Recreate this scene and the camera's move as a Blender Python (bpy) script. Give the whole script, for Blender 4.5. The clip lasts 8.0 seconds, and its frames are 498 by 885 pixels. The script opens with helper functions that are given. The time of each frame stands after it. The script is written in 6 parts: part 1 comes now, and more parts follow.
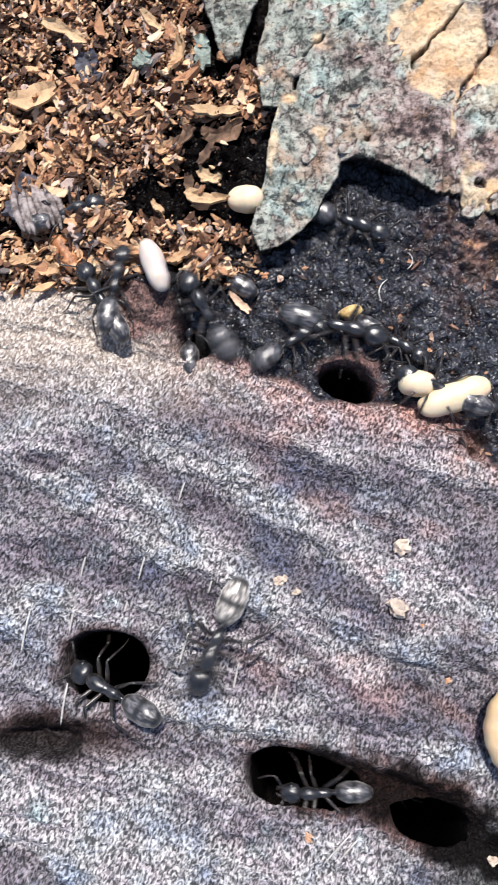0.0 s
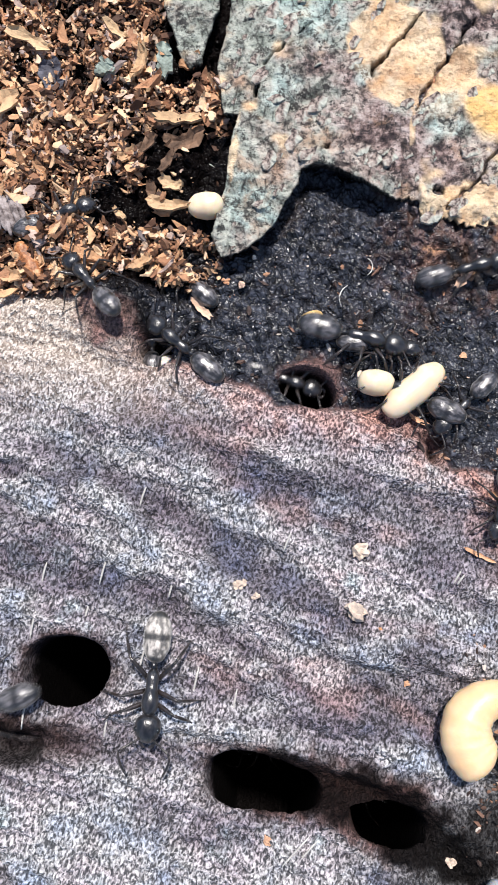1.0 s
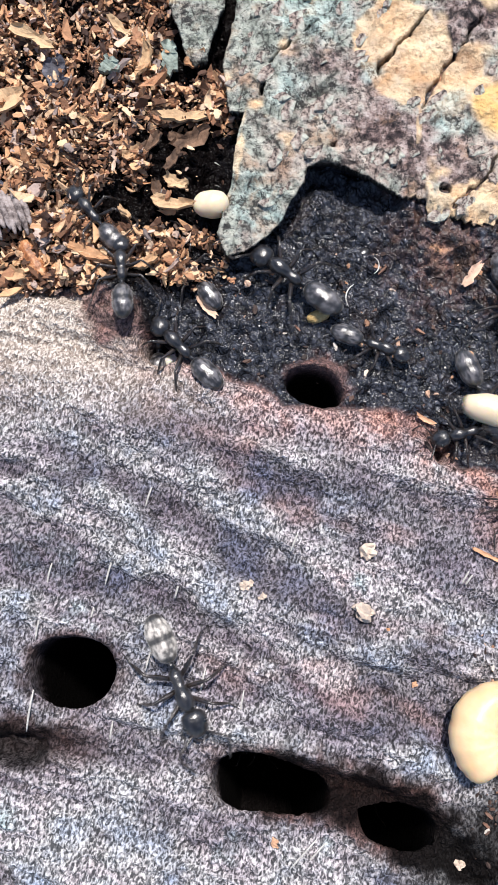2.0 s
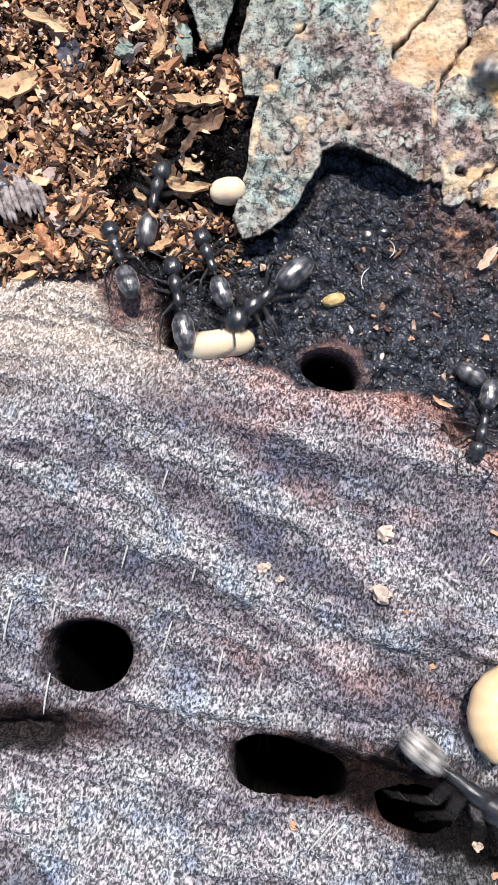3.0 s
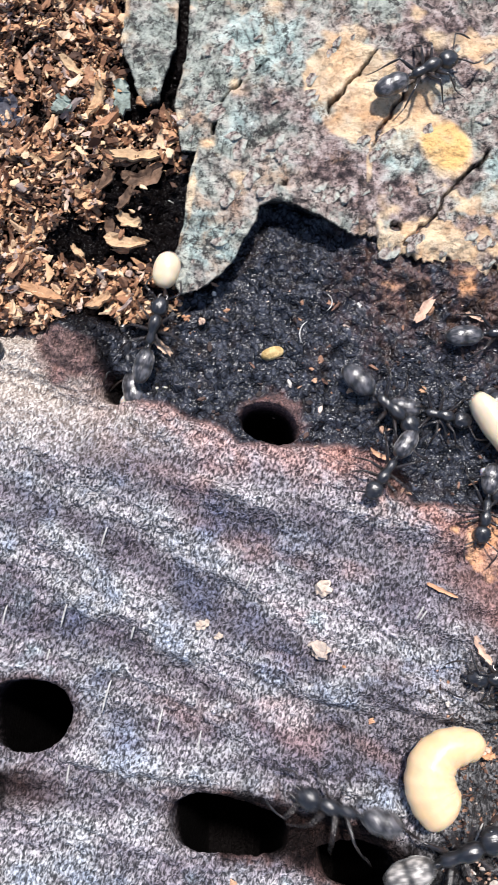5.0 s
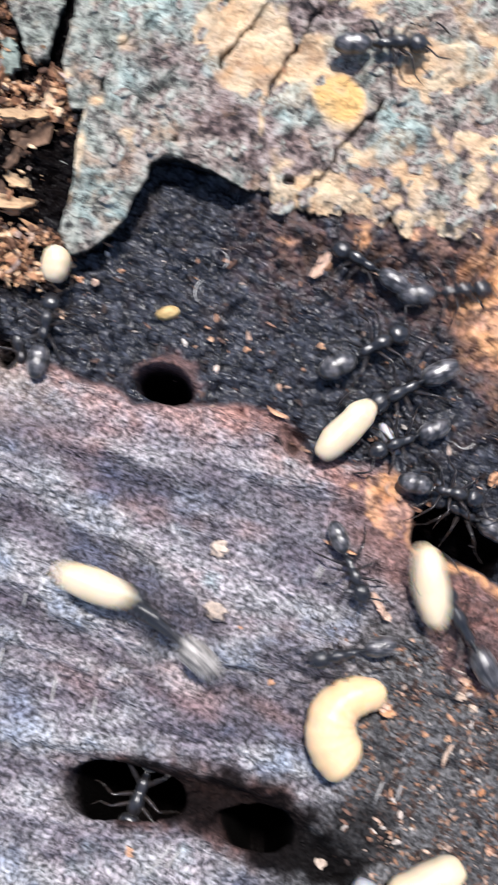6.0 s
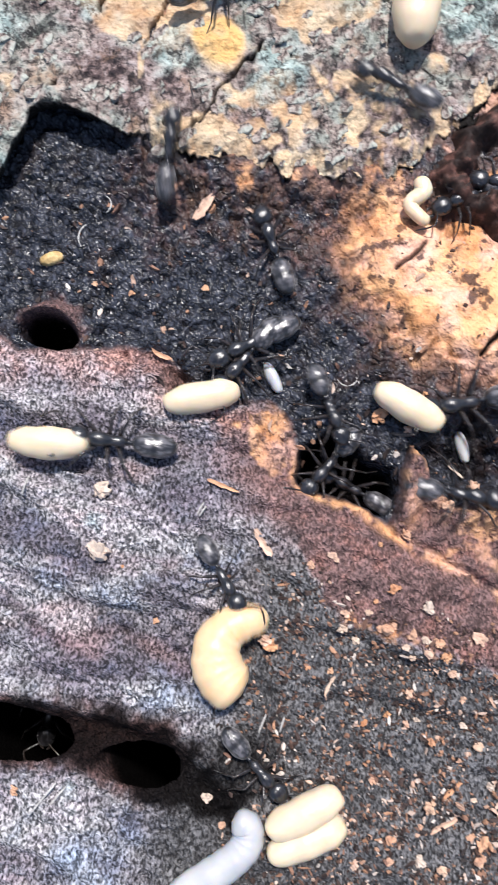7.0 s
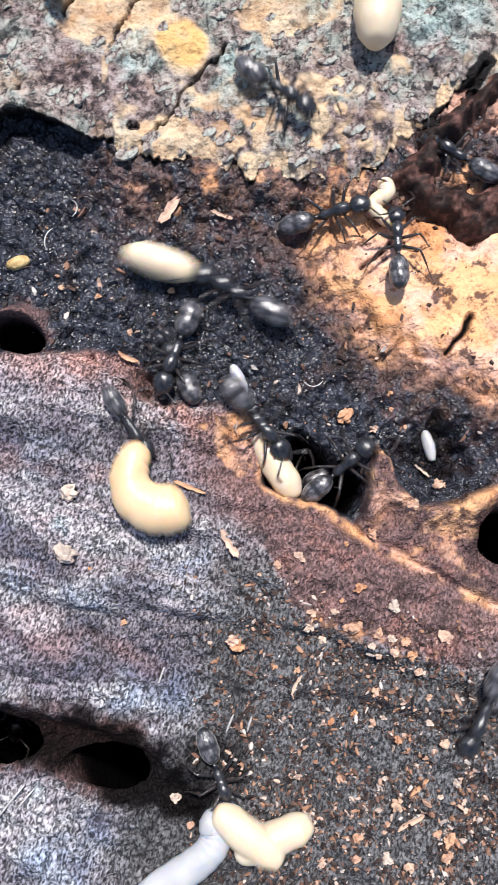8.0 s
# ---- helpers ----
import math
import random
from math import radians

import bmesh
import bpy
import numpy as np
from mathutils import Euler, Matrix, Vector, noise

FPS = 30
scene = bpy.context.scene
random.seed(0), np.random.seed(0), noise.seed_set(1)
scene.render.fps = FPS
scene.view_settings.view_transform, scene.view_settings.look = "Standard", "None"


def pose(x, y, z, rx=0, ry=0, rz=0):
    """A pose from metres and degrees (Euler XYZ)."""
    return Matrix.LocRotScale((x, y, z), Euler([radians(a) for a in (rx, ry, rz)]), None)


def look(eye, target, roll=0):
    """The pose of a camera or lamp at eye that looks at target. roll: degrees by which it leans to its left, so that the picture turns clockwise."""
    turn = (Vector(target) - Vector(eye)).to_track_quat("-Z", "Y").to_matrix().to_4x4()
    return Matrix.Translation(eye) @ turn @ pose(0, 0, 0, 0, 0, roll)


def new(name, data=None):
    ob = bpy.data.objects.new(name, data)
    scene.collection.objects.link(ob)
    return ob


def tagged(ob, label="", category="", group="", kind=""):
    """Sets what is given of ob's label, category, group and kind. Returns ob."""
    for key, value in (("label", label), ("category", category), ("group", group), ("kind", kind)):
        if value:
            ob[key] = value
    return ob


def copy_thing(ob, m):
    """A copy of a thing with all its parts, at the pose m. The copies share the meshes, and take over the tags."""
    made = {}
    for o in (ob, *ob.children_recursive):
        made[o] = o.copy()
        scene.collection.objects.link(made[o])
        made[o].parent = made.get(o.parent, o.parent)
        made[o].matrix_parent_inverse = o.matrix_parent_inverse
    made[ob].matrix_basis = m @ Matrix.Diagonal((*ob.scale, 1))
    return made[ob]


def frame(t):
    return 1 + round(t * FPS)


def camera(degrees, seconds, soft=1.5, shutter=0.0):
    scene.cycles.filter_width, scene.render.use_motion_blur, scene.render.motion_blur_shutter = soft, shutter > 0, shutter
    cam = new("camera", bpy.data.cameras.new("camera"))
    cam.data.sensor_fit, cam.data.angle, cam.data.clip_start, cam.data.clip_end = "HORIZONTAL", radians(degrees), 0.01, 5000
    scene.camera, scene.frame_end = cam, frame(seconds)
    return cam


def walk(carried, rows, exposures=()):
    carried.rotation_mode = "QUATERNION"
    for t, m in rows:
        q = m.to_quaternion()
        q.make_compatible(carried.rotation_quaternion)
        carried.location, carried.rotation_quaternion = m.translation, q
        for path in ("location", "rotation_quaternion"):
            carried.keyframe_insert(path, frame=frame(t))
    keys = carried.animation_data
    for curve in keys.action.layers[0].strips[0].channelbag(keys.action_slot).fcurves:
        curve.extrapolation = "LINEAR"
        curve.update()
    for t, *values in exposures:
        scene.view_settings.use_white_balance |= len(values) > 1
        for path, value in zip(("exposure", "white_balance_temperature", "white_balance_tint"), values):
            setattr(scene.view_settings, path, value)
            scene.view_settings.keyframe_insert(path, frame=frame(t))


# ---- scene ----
MM = 0.001
random.seed(5)

# ---- camera and its way (seconds, metres, degrees) ----
cam = camera(38.0, 8.0, soft=1.3, shutter=0.8)
PATH = [
    (0, -0.00291, -0.01438, 0.05864, 8.357, 1.815, 1.973),
    (0.5, -0.00125, -0.01374, 0.05883, 8.468, 1.679, 1.896),
    (1, -0.00005, -0.01410, 0.05896, 8.518, 1.456, 1.780),
    (1.2, 0.00024, -0.01394, 0.05881, 8.450, 1.490, 1.765),
    (2.3, -0.00135, -0.01424, 0.05861, 8.664, 1.209, 1.655),
    (2.5, -0.00172, -0.01436, 0.05862, 8.695, 1.168, 1.628),
    (3, -0.00233, -0.01574, 0.05837, 8.730, 1.052, 1.608),
    (3.5, -0.00165, -0.01426, 0.05862, 8.901, 0.857, 1.572),
    (4, 0.00064, -0.01319, 0.05854, 9.069, 0.837, 1.559),
    (4.2, 0.00084, -0.01283, 0.05859, 8.969, 0.699, 1.466),
    (5.3, 0.00283, -0.01156, 0.05920, 9.250, 0.105, 0.338),
    (5.5, 0.00414, -0.01211, 0.05874, 9.171, 0.027, 0.032),
    (6, 0.00962, -0.01466, 0.05747, 9.105, -0.115, -0.806),
    (6.5, 0.01477, -0.01723, 0.05731, 8.887, -0.380, -1.602),
    (7, 0.01832, -0.01924, 0.05697, 8.687, -0.468, -2.228),
    (7.5, 0.01965, -0.01956, 0.05726, 8.545, -0.366, -2.566),
    (8, 0.02081, -0.01933, 0.05729, 8.720, -0.589, -2.882),
]
walk(cam, [(t, pose(*row)) for t, *row in PATH],
     [(0, 0.41, 6500, 10), (4.2, 0.41, 6500, 10), (5.5, 0.41, 6280, 11), (8, 0.39, 6300, 11)])

# ---- world, sun, exposure ----
SUN_ELEV, SUN_ROT = 66.0, 8.0          # degrees; rotation from +y towards +x
world = bpy.data.worlds.new("world")
scene.world = world
world.use_nodes = True
wn = world.node_tree
sky = wn.nodes.new("ShaderNodeTexSky")
sky.sky_type, sky.sun_disc = "NISHITA", False
sky.sun_elevation, sky.sun_rotation = radians(SUN_ELEV), radians(SUN_ROT)
wn.links.new(sky.outputs["Color"], wn.nodes["Background"].inputs["Color"])
wn.nodes["Background"].inputs["Strength"].default_value = 0.11
sun = new("sun", bpy.data.lights.new("sun", "SUN"))
sun.data.energy, sun.data.angle, sun.data.color = 4.4, radians(4.5), (1.0, 0.947, 0.895)
sun_from = Vector((math.sin(radians(SUN_ROT)) * math.cos(radians(SUN_ELEV)),
                   math.cos(radians(SUN_ROT)) * math.cos(radians(SUN_ELEV)), math.sin(radians(SUN_ELEV))))
sun.matrix_world = look(sun_from, (0, 0, 0))


# ---- materials ----
class Mat:
    """A small builder for node materials; coordinates are the object's own, in metres."""

    def __init__(self, name, rough=0.6, spec=0.5):
        self.m = bpy.data.materials.new(name)
        self.m.use_nodes = True
        self.t = self.m.node_tree
        self.b = self.t.nodes["Principled BSDF"]
        self.b.inputs["Roughness"].default_value = rough
        self.b.inputs["Specular IOR Level"].default_value = spec
        self.co = self.node("ShaderNodeTexCoord").outputs["Object"]

    def node(self, kind):
        return self.t.nodes.new(kind)

    def link(self, a, b):
        self.t.links.new(a, b)

    def mapped(self, scale=(1, 1, 1), rot=(0, 0, 0)):
        n = self.node("ShaderNodeMapping")
        n.inputs["Scale"].default_value, n.inputs["Rotation"].default_value = scale, rot
        self.link(self.co, n.inputs["Vector"])
        return n.outputs["Vector"]

    def noise(self, scale, detail=4.0, rough=0.55, vec=None, distort=0.0):
        n = self.node("ShaderNodeTexNoise")
        n.inputs["Scale"].default_value, n.inputs["Detail"].default_value = scale, detail
        n.inputs["Roughness"].default_value, n.inputs["Distortion"].default_value = rough, distort
        self.link(vec or self.co, n.inputs["Vector"])
        return n.outputs["Fac"]

    def voronoi(self, scale, feature="F1", vec=None):
        n = self.node("ShaderNodeTexVoronoi")
        n.feature = feature
        n.inputs["Scale"].default_value = scale
        self.link(vec or self.co, n.inputs["Vector"])
        return n.outputs["Distance"]

    def squashed(self, turn, scale):
        """Coordinates turned first, then scaled."""
        n = self.node("ShaderNodeMapping")
        n.inputs["Scale"].default_value = scale
        self.link(self.mapped((1, 1, 1), (0, 0, radians(turn))), n.inputs["Vector"])
        return n.outputs["Vector"]

    def pebbles(self, scale, stretch, turn, warp_scale, warp):
        """Crowded rounded grains: distance from the joint between them, and a random value for each grain."""
        lean = self.mapped((1, 1, 1), (0, 0, radians(turn)))
        shift = self.node("ShaderNodeTexNoise")
        shift.inputs["Scale"].default_value, shift.inputs["Detail"].default_value = warp_scale, 2.0
        self.link(self.co, shift.inputs["Vector"])
        push = self.node("ShaderNodeVectorMath")
        push.operation = "MULTIPLY_ADD"
        push.inputs[1].default_value = (warp,) * 3
        self.link(shift.outputs["Color"], push.inputs[0])
        self.link(lean, push.inputs[2])
        squash = self.node("ShaderNodeMapping")
        squash.inputs["Scale"].default_value = (1, stretch, 1)
        self.link(push.outputs[0], squash.inputs["Vector"])
        edge, cell = self.node("ShaderNodeTexVoronoi"), self.node("ShaderNodeTexVoronoi")
        edge.feature = "DISTANCE_TO_EDGE"
        for n in (edge, cell):
            n.inputs["Scale"].default_value = scale
            self.link(squash.outputs["Vector"], n.inputs["Vector"])
        each = self.node("ShaderNodeSeparateColor")
        self.link(cell.outputs["Color"], each.inputs[0])
        return edge.outputs["Distance"], each.outputs[0]

    def ramp(self, fac, stops):
        n = self.node("ShaderNodeValToRGB")
        els = n.color_ramp.elements
        while len(els) < len(stops):
            els.new(0.5)
        for e, (p, c) in zip(els, stops):
            e.position, e.color = p, ((c, c, c, 1) if isinstance(c, (int, float)) else (*c, 1))
        self.link(fac, n.inputs["Fac"])
        return n.outputs["Color"]

    def mix(self, fac, a, b, mode="MIX"):
        n = self.node("ShaderNodeMix")
        n.data_type, n.blend_type = "RGBA", mode
        for sock, v in ((n.inputs[0], fac), (n.inputs[6], a), (n.inputs[7], b)):
            if isinstance(v, (int, float)):
                sock.default_value = v
            elif isinstance(v, tuple):
                sock.default_value = (*v, 1)
            else:
                self.link(v, sock)
        return n.outputs[2]

    def math(self, op, a, b=0.0):
        n = self.node("ShaderNodeMath")
        n.operation = op
        n.use_clamp = op in ("MULTIPLY_ADD",)
        for sock, v in zip(n.inputs, (a, b)):
            if isinstance(v, (int, float)):
                sock.default_value = v
            else:
                self.link(v, sock)
        return n.outputs[0]

    def attribute(self, name):
        n = self.node("ShaderNodeAttribute")
        n.attribute_name = name
        s = self.node("ShaderNodeSeparateColor")
        self.link(n.outputs["Color"], s.inputs[0])
        return s.outputs

    def island(self):
        return self.node("ShaderNodeNewGeometry").outputs["Random Per Island"]

    def per_object(self):
        return self.node("ShaderNodeObjectInfo").outputs["Random"]

    def bump(self, height, strength, distance, under=None):
        n = self.node("ShaderNodeBump")
        n.inputs["Strength"].default_value, n.inputs["Distance"].default_value = strength, distance
        self.link(height, n.inputs["Height"])
        if under:
            self.link(under, n.inputs["Normal"])
        return n.outputs["Normal"]

    def done(self, color, normal=None, rough=None):
        if isinstance(color, tuple):
            self.b.inputs["Base Color"].default_value = (*color, 1)
        else:
            self.link(color, self.b.inputs["Base Color"])
        if normal:
            self.link(normal, self.b.inputs["Normal"])
        if rough:
            self.link(rough, self.b.inputs["Roughness"])
        return self.m


def wood_material():
    """Weathered grey wood with charred, reddish, ochre, brown and pale beige zones, and painted shade."""
    m = Mat("weathered_wood", 0.5, 0.5)
    z, zb = m.attribute("zone"), m.attribute("zone_b")
    zc = m.attribute("zone_c")
    fine = m.noise(3900, 2, 0.5)
    fuzz = m.noise(1100, 3, 0.55)
    blot = m.noise(160, 5, 0.6)
    blot2 = m.noise(310, 4, 0.55, m.mapped((1, 1, 1), (0.3, 0.9, 2.0)))
    grain = m.noise(1.0, 4, 0.6, m.mapped((60, 380, 380), (0, 0, radians(16))), 0.5)
    edge_b, each_b = m.pebbles(2150, 0.75, -25, 1500, 0.0005)
    dome_b = m.ramp(edge_b, [(0.0, 0.25), (0.16, 0.6), (0.40, 1.0)])
    worm = m.noise(5300, 1.7, 0.5, m.squashed(14, (1.0, 0.5, 1)), 0.5)
    worm_b = m.noise(2400, 2.0, 0.5, m.squashed(-38, (1.0, 0.6, 1)), 0.5)
    weave = m.math("ADD", m.math("MULTIPLY", worm, 0.68), m.math("ADD", m.math("MULTIPLY", worm_b, 0.20), m.math("MULTIPLY", fine, 0.12)))
    # fine relief shading carried by colour: gaps dark, raised tops pale
    relief_shade = m.ramp(weave, [(0.39, 0.01), (0.455, 0.15), (0.51, 0.45), (0.585, 0.84), (0.65, 1.0)])
    cells = m.ramp(weave, [(0.32, 0.0), (0.68, 1.0)])
    grey = m.mix(relief_shade, (0.018, 0.016, 0.021), (0.47, 0.45, 0.49))
    grey = m.mix(m.ramp(grain, [(0.44, 0.0), (0.58, 1.0)]), grey, m.mix(relief_shade, (0.040, 0.040, 0.044), (0.74, 0.72, 0.73)))
    # patches plus painted relief light: crests paled, furrows and low bands darkened
    grey = m.mix(m.math("MULTIPLY", zc[1], 0.92), grey, m.mix(relief_shade, (0.05, 0.052, 0.056), (0.80, 0.78, 0.78)))
    grey = m.mix(m.math("MULTIPLY", zc[0], 0.93), grey, m.mix(relief_shade, (0.012, 0.010, 0.013), (0.22, 0.195, 0.24)))
    tint = m.ramp(blot, [(0.32, (0.72, 0.88, 1.15)), (0.47, (1, 1, 1)), (0.6, (1.08, 0.98, 1.03)), (0.72, (0.8, 1.02, 1.05))])
    grey = m.mix(0.9, grey, tint, "MULTIPLY")
    beige = m.mix(relief_shade, (0.27, 0.21, 0.17), (0.86, 0.76, 0.67))
    col = m.mix(zb[0], grey, beige)
    pink = m.mix(relief_shade, (0.08, 0.033, 0.030), (0.80, 0.45, 0.37))
    col = m.mix(m.math("MULTIPLY", z[1], m.ramp(blot2, [(0.36, 0.0), (0.6, 0.95)])), col, pink)
    brown = m.mix(m.math("ADD", m.math("MULTIPLY", relief_shade, 0.6), m.math("MULTIPLY", fuzz, 0.3)), (0.022, 0.012, 0.011), (0.42, 0.235, 0.21))
    brown = m.mix(1.0, brown, m.ramp(m.noise(420, 5, 0.62), [(0.34, (0.45, 0.42, 0.42)), (0.50, (0.95, 0.95, 0.97)), (0.64, (1.25, 1.05, 0.95))]), "MULTIPLY")
    col = m.mix(zb[1], col, brown)
    ochre = m.mix(m.ramp(blot2, [(0.3, 0.0), (0.62, 1.0)]), (0.70, 0.31, 0.13), (0.92, 0.52, 0.26))
    ochre = m.mix(m.ramp(blot, [(0.46, 0.0), (0.6, 0.8)]), ochre, (0.84, 0.52, 0.42))
    ochre = m.mix(m.ramp(m.noise(520, 5, 0.65), [(0.385, 0.9), (0.45, 0.0)]), ochre, m.mix(fuzz, (0.012, 0.008, 0.008), (0.10, 0.06, 0.055)))
    ochre = m.mix(m.ramp(fuzz, [(0.30, 0.6), (0.42, 0.0)]), ochre, (0.20, 0.09, 0.045))
    ochre = m.mix(m.ramp(m.noise(240, 5, 0.66, m.mapped((1, 1, 1), (0.8, 0.2, 0.5))), [(0.52, 0.0), (0.66, 0.75)]), ochre, (0.44, 0.19, 0.07))
    col = m.mix(z[2], col, ochre)
    zd = m.attribute("zone_d")
    rust = m.mix(m.ramp(m.noise(900, 4, 0.65, m.squashed(0, (1.0, 0.5, 1))), [(0.40, 0.0), (0.62, 1.0)]), (0.007, 0.006, 0.006), (0.11, 0.055, 0.031))
    gritty = m.mix(m.math("MULTIPLY", relief_shade, m.ramp(blot2, [(0.35, 0.45), (0.6, 1.0)])), (0.012, 0.011, 0.012), (0.27, 0.265, 0.27))
    col = m.mix(zc[2], col, gritty)
    char = m.mix(m.ramp(fuzz, [(0.42, 0.0), (0.72, 1.0)]), (0.003, 0.003, 0.004), (0.020, 0.021, 0.027))
    # bluish glints painted on the tops of the char grains
    char = m.mix(m.math("MULTIPLY", m.math("MULTIPLY", dome_b, m.ramp(each_b, [(0.1, 0.3), (0.9, 0.9)])), m.ramp(fuzz, [(0.36, 0.15), (0.56, 1.0)])), char, (0.085, 0.092, 0.118))
    char = m.mix(m.ramp(blot2, [(0.55, 0.0), (0.75, 0.6)]), char, (0.03, 0.017, 0.012))
    col = m.mix(z[0], col, m.mix(zd[0], char, rust))
    # near-black zone: shade of holes and hollows in colour; also trough, dirt, scorch
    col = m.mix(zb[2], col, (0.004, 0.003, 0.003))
    n = m.bump(fuzz, 0.5, 0.0005)
    n = m.bump(m.math("ADD", m.math("MULTIPLY", cells, m.math("SUBTRACT", 1.0, m.math("MAXIMUM", z[0], m.math("MULTIPLY", z[2], 0.65)))), m.math("MULTIPLY", dome_b, m.math("MULTIPLY", z[0], 0.6))), 1.0, 0.00024, n)
    n = m.bump(fine, 0.6, 0.00012, n)
    m.link(m.mix(m.math("MAXIMUM", zb[2], m.math("MULTIPLY", z[2], 0.8)), (0.5, 0.5, 0.5), (0.06, 0.06, 0.06)), m.b.inputs["Specular IOR Level"])
    dull = m.mix(relief_shade, (0.85, 0.85, 0.85), m.ramp(blot, [(0.3, 0.40), (0.7, 0.55)]))
    return m.done(col, n, m.mix(z[0], dull, m.mix(zd[0], (0.26, 0.26, 0.26), (0.6, 0.6, 0.6))))


def bark_material():
    """Old bark with grey-green lichen, pinkish grey crust and ochre patches."""
    m = Mat("lichen_bark", 0.8, 0.25)
    z = m.attribute("zone")
    fine, mid, big = m.noise(2600, 3, 0.6), m.noise(800, 6, 0.7), m.noise(170, 5, 0.6)
    crackle = m.voronoi(900, "DISTANCE_TO_EDGE", m.mapped((1, 0.5, 1), (0, 0, 0.6)))
    crust = m.ramp(mid, [(0.33, (0.05, 0.033, 0.030)), (0.42, (0.26, 0.20, 0.175)), (0.52, (0.43, 0.36, 0.315)), (0.66, (0.60, 0.54, 0.47))])
    lichen = m.ramp(mid, [(0.32, (0.06, 0.07, 0.06)), (0.42, (0.25, 0.275, 0.235)), (0.52, (0.37, 0.40, 0.35)), (0.68, (0.54, 0.555, 0.48))])
    ochre = m.ramp(m.noise(330, 5, 0.6), [(0.34, (0.60, 0.36, 0.19)), (0.46, (0.80, 0.56, 0.34)), (0.62, (0.86, 0.67, 0.44))])
    patch = m.noise(420, 5, 0.65)
    col = m.mix(m.ramp(patch, [(0.47, 0.0), (0.58, 0.9)]), crust, lichen)
    col = m.mix(m.math("MULTIPLY", z[0], m.ramp(patch, [(0.36, 0.35), (0.5, 1.0)])), col, lichen)
    zb = m.attribute("zone_b")
    plum = m.ramp(mid, [(0.40, (0.030, 0.020, 0.024)), (0.48, (0.20, 0.135, 0.125)), (0.56, (0.40, 0.31, 0.29)), (0.68, (0.58, 0.50, 0.47))])
    col = m.mix(m.math("MULTIPLY", zb[0], 0.9), col, plum)
    mint = m.ramp(mid, [(0.34, (0.09, 0.12, 0.12)), (0.46, (0.33, 0.43, 0.40)), (0.62, (0.58, 0.68, 0.63))])
    col = m.mix(m.math("MULTIPLY", zb[1], m.ramp(patch, [(0.34, 0.5), (0.48, 1.0)])), col, mint)
    col = m.mix(m.ramp(m.noise(260, 5, 0.6, m.mapped((1, 1, 1), (0, 0.5, 1.1))), [(0.56, 0.0), (0.7, 0.65)]), col, (0.50, 0.29, 0.17))
    fissure = m.math("MULTIPLY", m.ramp(crackle, [(0.0, 1.0), (0.10, 0.0)]), m.ramp(mid, [(0.42, 1.0), (0.56, 0.15)]))
    pits = m.math("MAXIMUM", m.ramp(fine, [(0.34, 0.8), (0.42, 0.0)]), m.ramp(m.noise(900, 7, 0.78), [(0.415, 1.0), (0.47, 0.0)]))
    col = m.mix(m.math("MAXIMUM", fissure, pits), col, m.mix(0.9, col, (0.016, 0.014, 0.016)))
    ochre = m.mix(zb[2], ochre, (0.84, 0.52, 0.20))
    ochre = m.mix(m.math("MULTIPLY", pits, 0.35), ochre, (0.22, 0.12, 0.07))
    col = m.mix(z[1], col, ochre)
    # shade put into the colour: black edges, undersides and pinholes; cracks black too
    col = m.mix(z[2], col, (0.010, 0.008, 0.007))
    n = m.bump(mid, 0.9, 0.0007)
    n = m.bump(fine, 0.8, 0.0003, n)
    return m.done(col, n)


def simple_wood(name, stops, rough=0.7, scale=900, by_island=False, by_object=False):
    m = Mat(name, rough, 0.3)
    rnd = m.island() if by_island else (m.per_object() if by_object else None)
    mid = m.noise(scale, 5, 0.6)
    fine = m.noise(3200, 3, 0.6)
    col = m.ramp(rnd, stops) if rnd else m.ramp(mid, stops)
    col = m.mix(m.ramp(mid, [(0.3, 0.65), (0.55, 0.0)]), col, m.mix(0.75, col, (0.03, 0.015, 0.01)))
    return m.done(col, m.bump(fine, 0.5, 0.0002, m.bump(mid, 0.4, 0.0004)))


def brood_material(name, color, deep):
    """Waxy larva or silky cocoon, slightly translucent."""
    m = Mat(name, 0.42, 0.5)
    a, b = m.noise(420, 4, 0.55), m.noise(2600, 3, 0.5)
    col = m.mix(m.ramp(a, [(0.35, 0.0), (0.7, 1.0)]), color, deep)
    m.b.inputs["Subsurface Weight"].default_value = 0.6
    m.b.inputs["Subsurface Radius"].default_value = (1.0, 0.6, 0.3)
    m.b.inputs["Subsurface Scale"].default_value = 0.0009
    return m.done(col, m.bump(b, 0.18, 0.00012, m.bump(a, 0.15, 0.0003)))


WOOD = wood_material()
BARK = bark_material()
FRASS = simple_wood("wood_frass", [(0.0, (0.02, 0.013, 0.011)), (0.28, (0.09, 0.045, 0.028)), (0.46, (0.30, 0.145, 0.08)), (0.66, (0.58, 0.32, 0.175)), (0.86, (0.78, 0.52, 0.31)), (0.96, (0.60, 0.43, 0.35)), (1.0, (0.03, 0.02, 0.02))], by_island=True)
COARSE = simple_wood("coarse_frass", [(0.0, (0.04, 0.022, 0.017)), (0.24, (0.16, 0.078, 0.045)), (0.42, (0.44, 0.22, 0.12)), (0.62, (0.70, 0.41, 0.22)), (0.84, (0.82, 0.59, 0.38)), (0.94, (0.62, 0.46, 0.39)), (1.0, (0.14, 0.12, 0.12))], by_island=True)
CHIP = simple_wood("pale_chip", [(0.0, (0.56, 0.35, 0.19)), (0.5, (0.66, 0.46, 0.27)), (1.0, (0.50, 0.27, 0.14))], by_object=True)
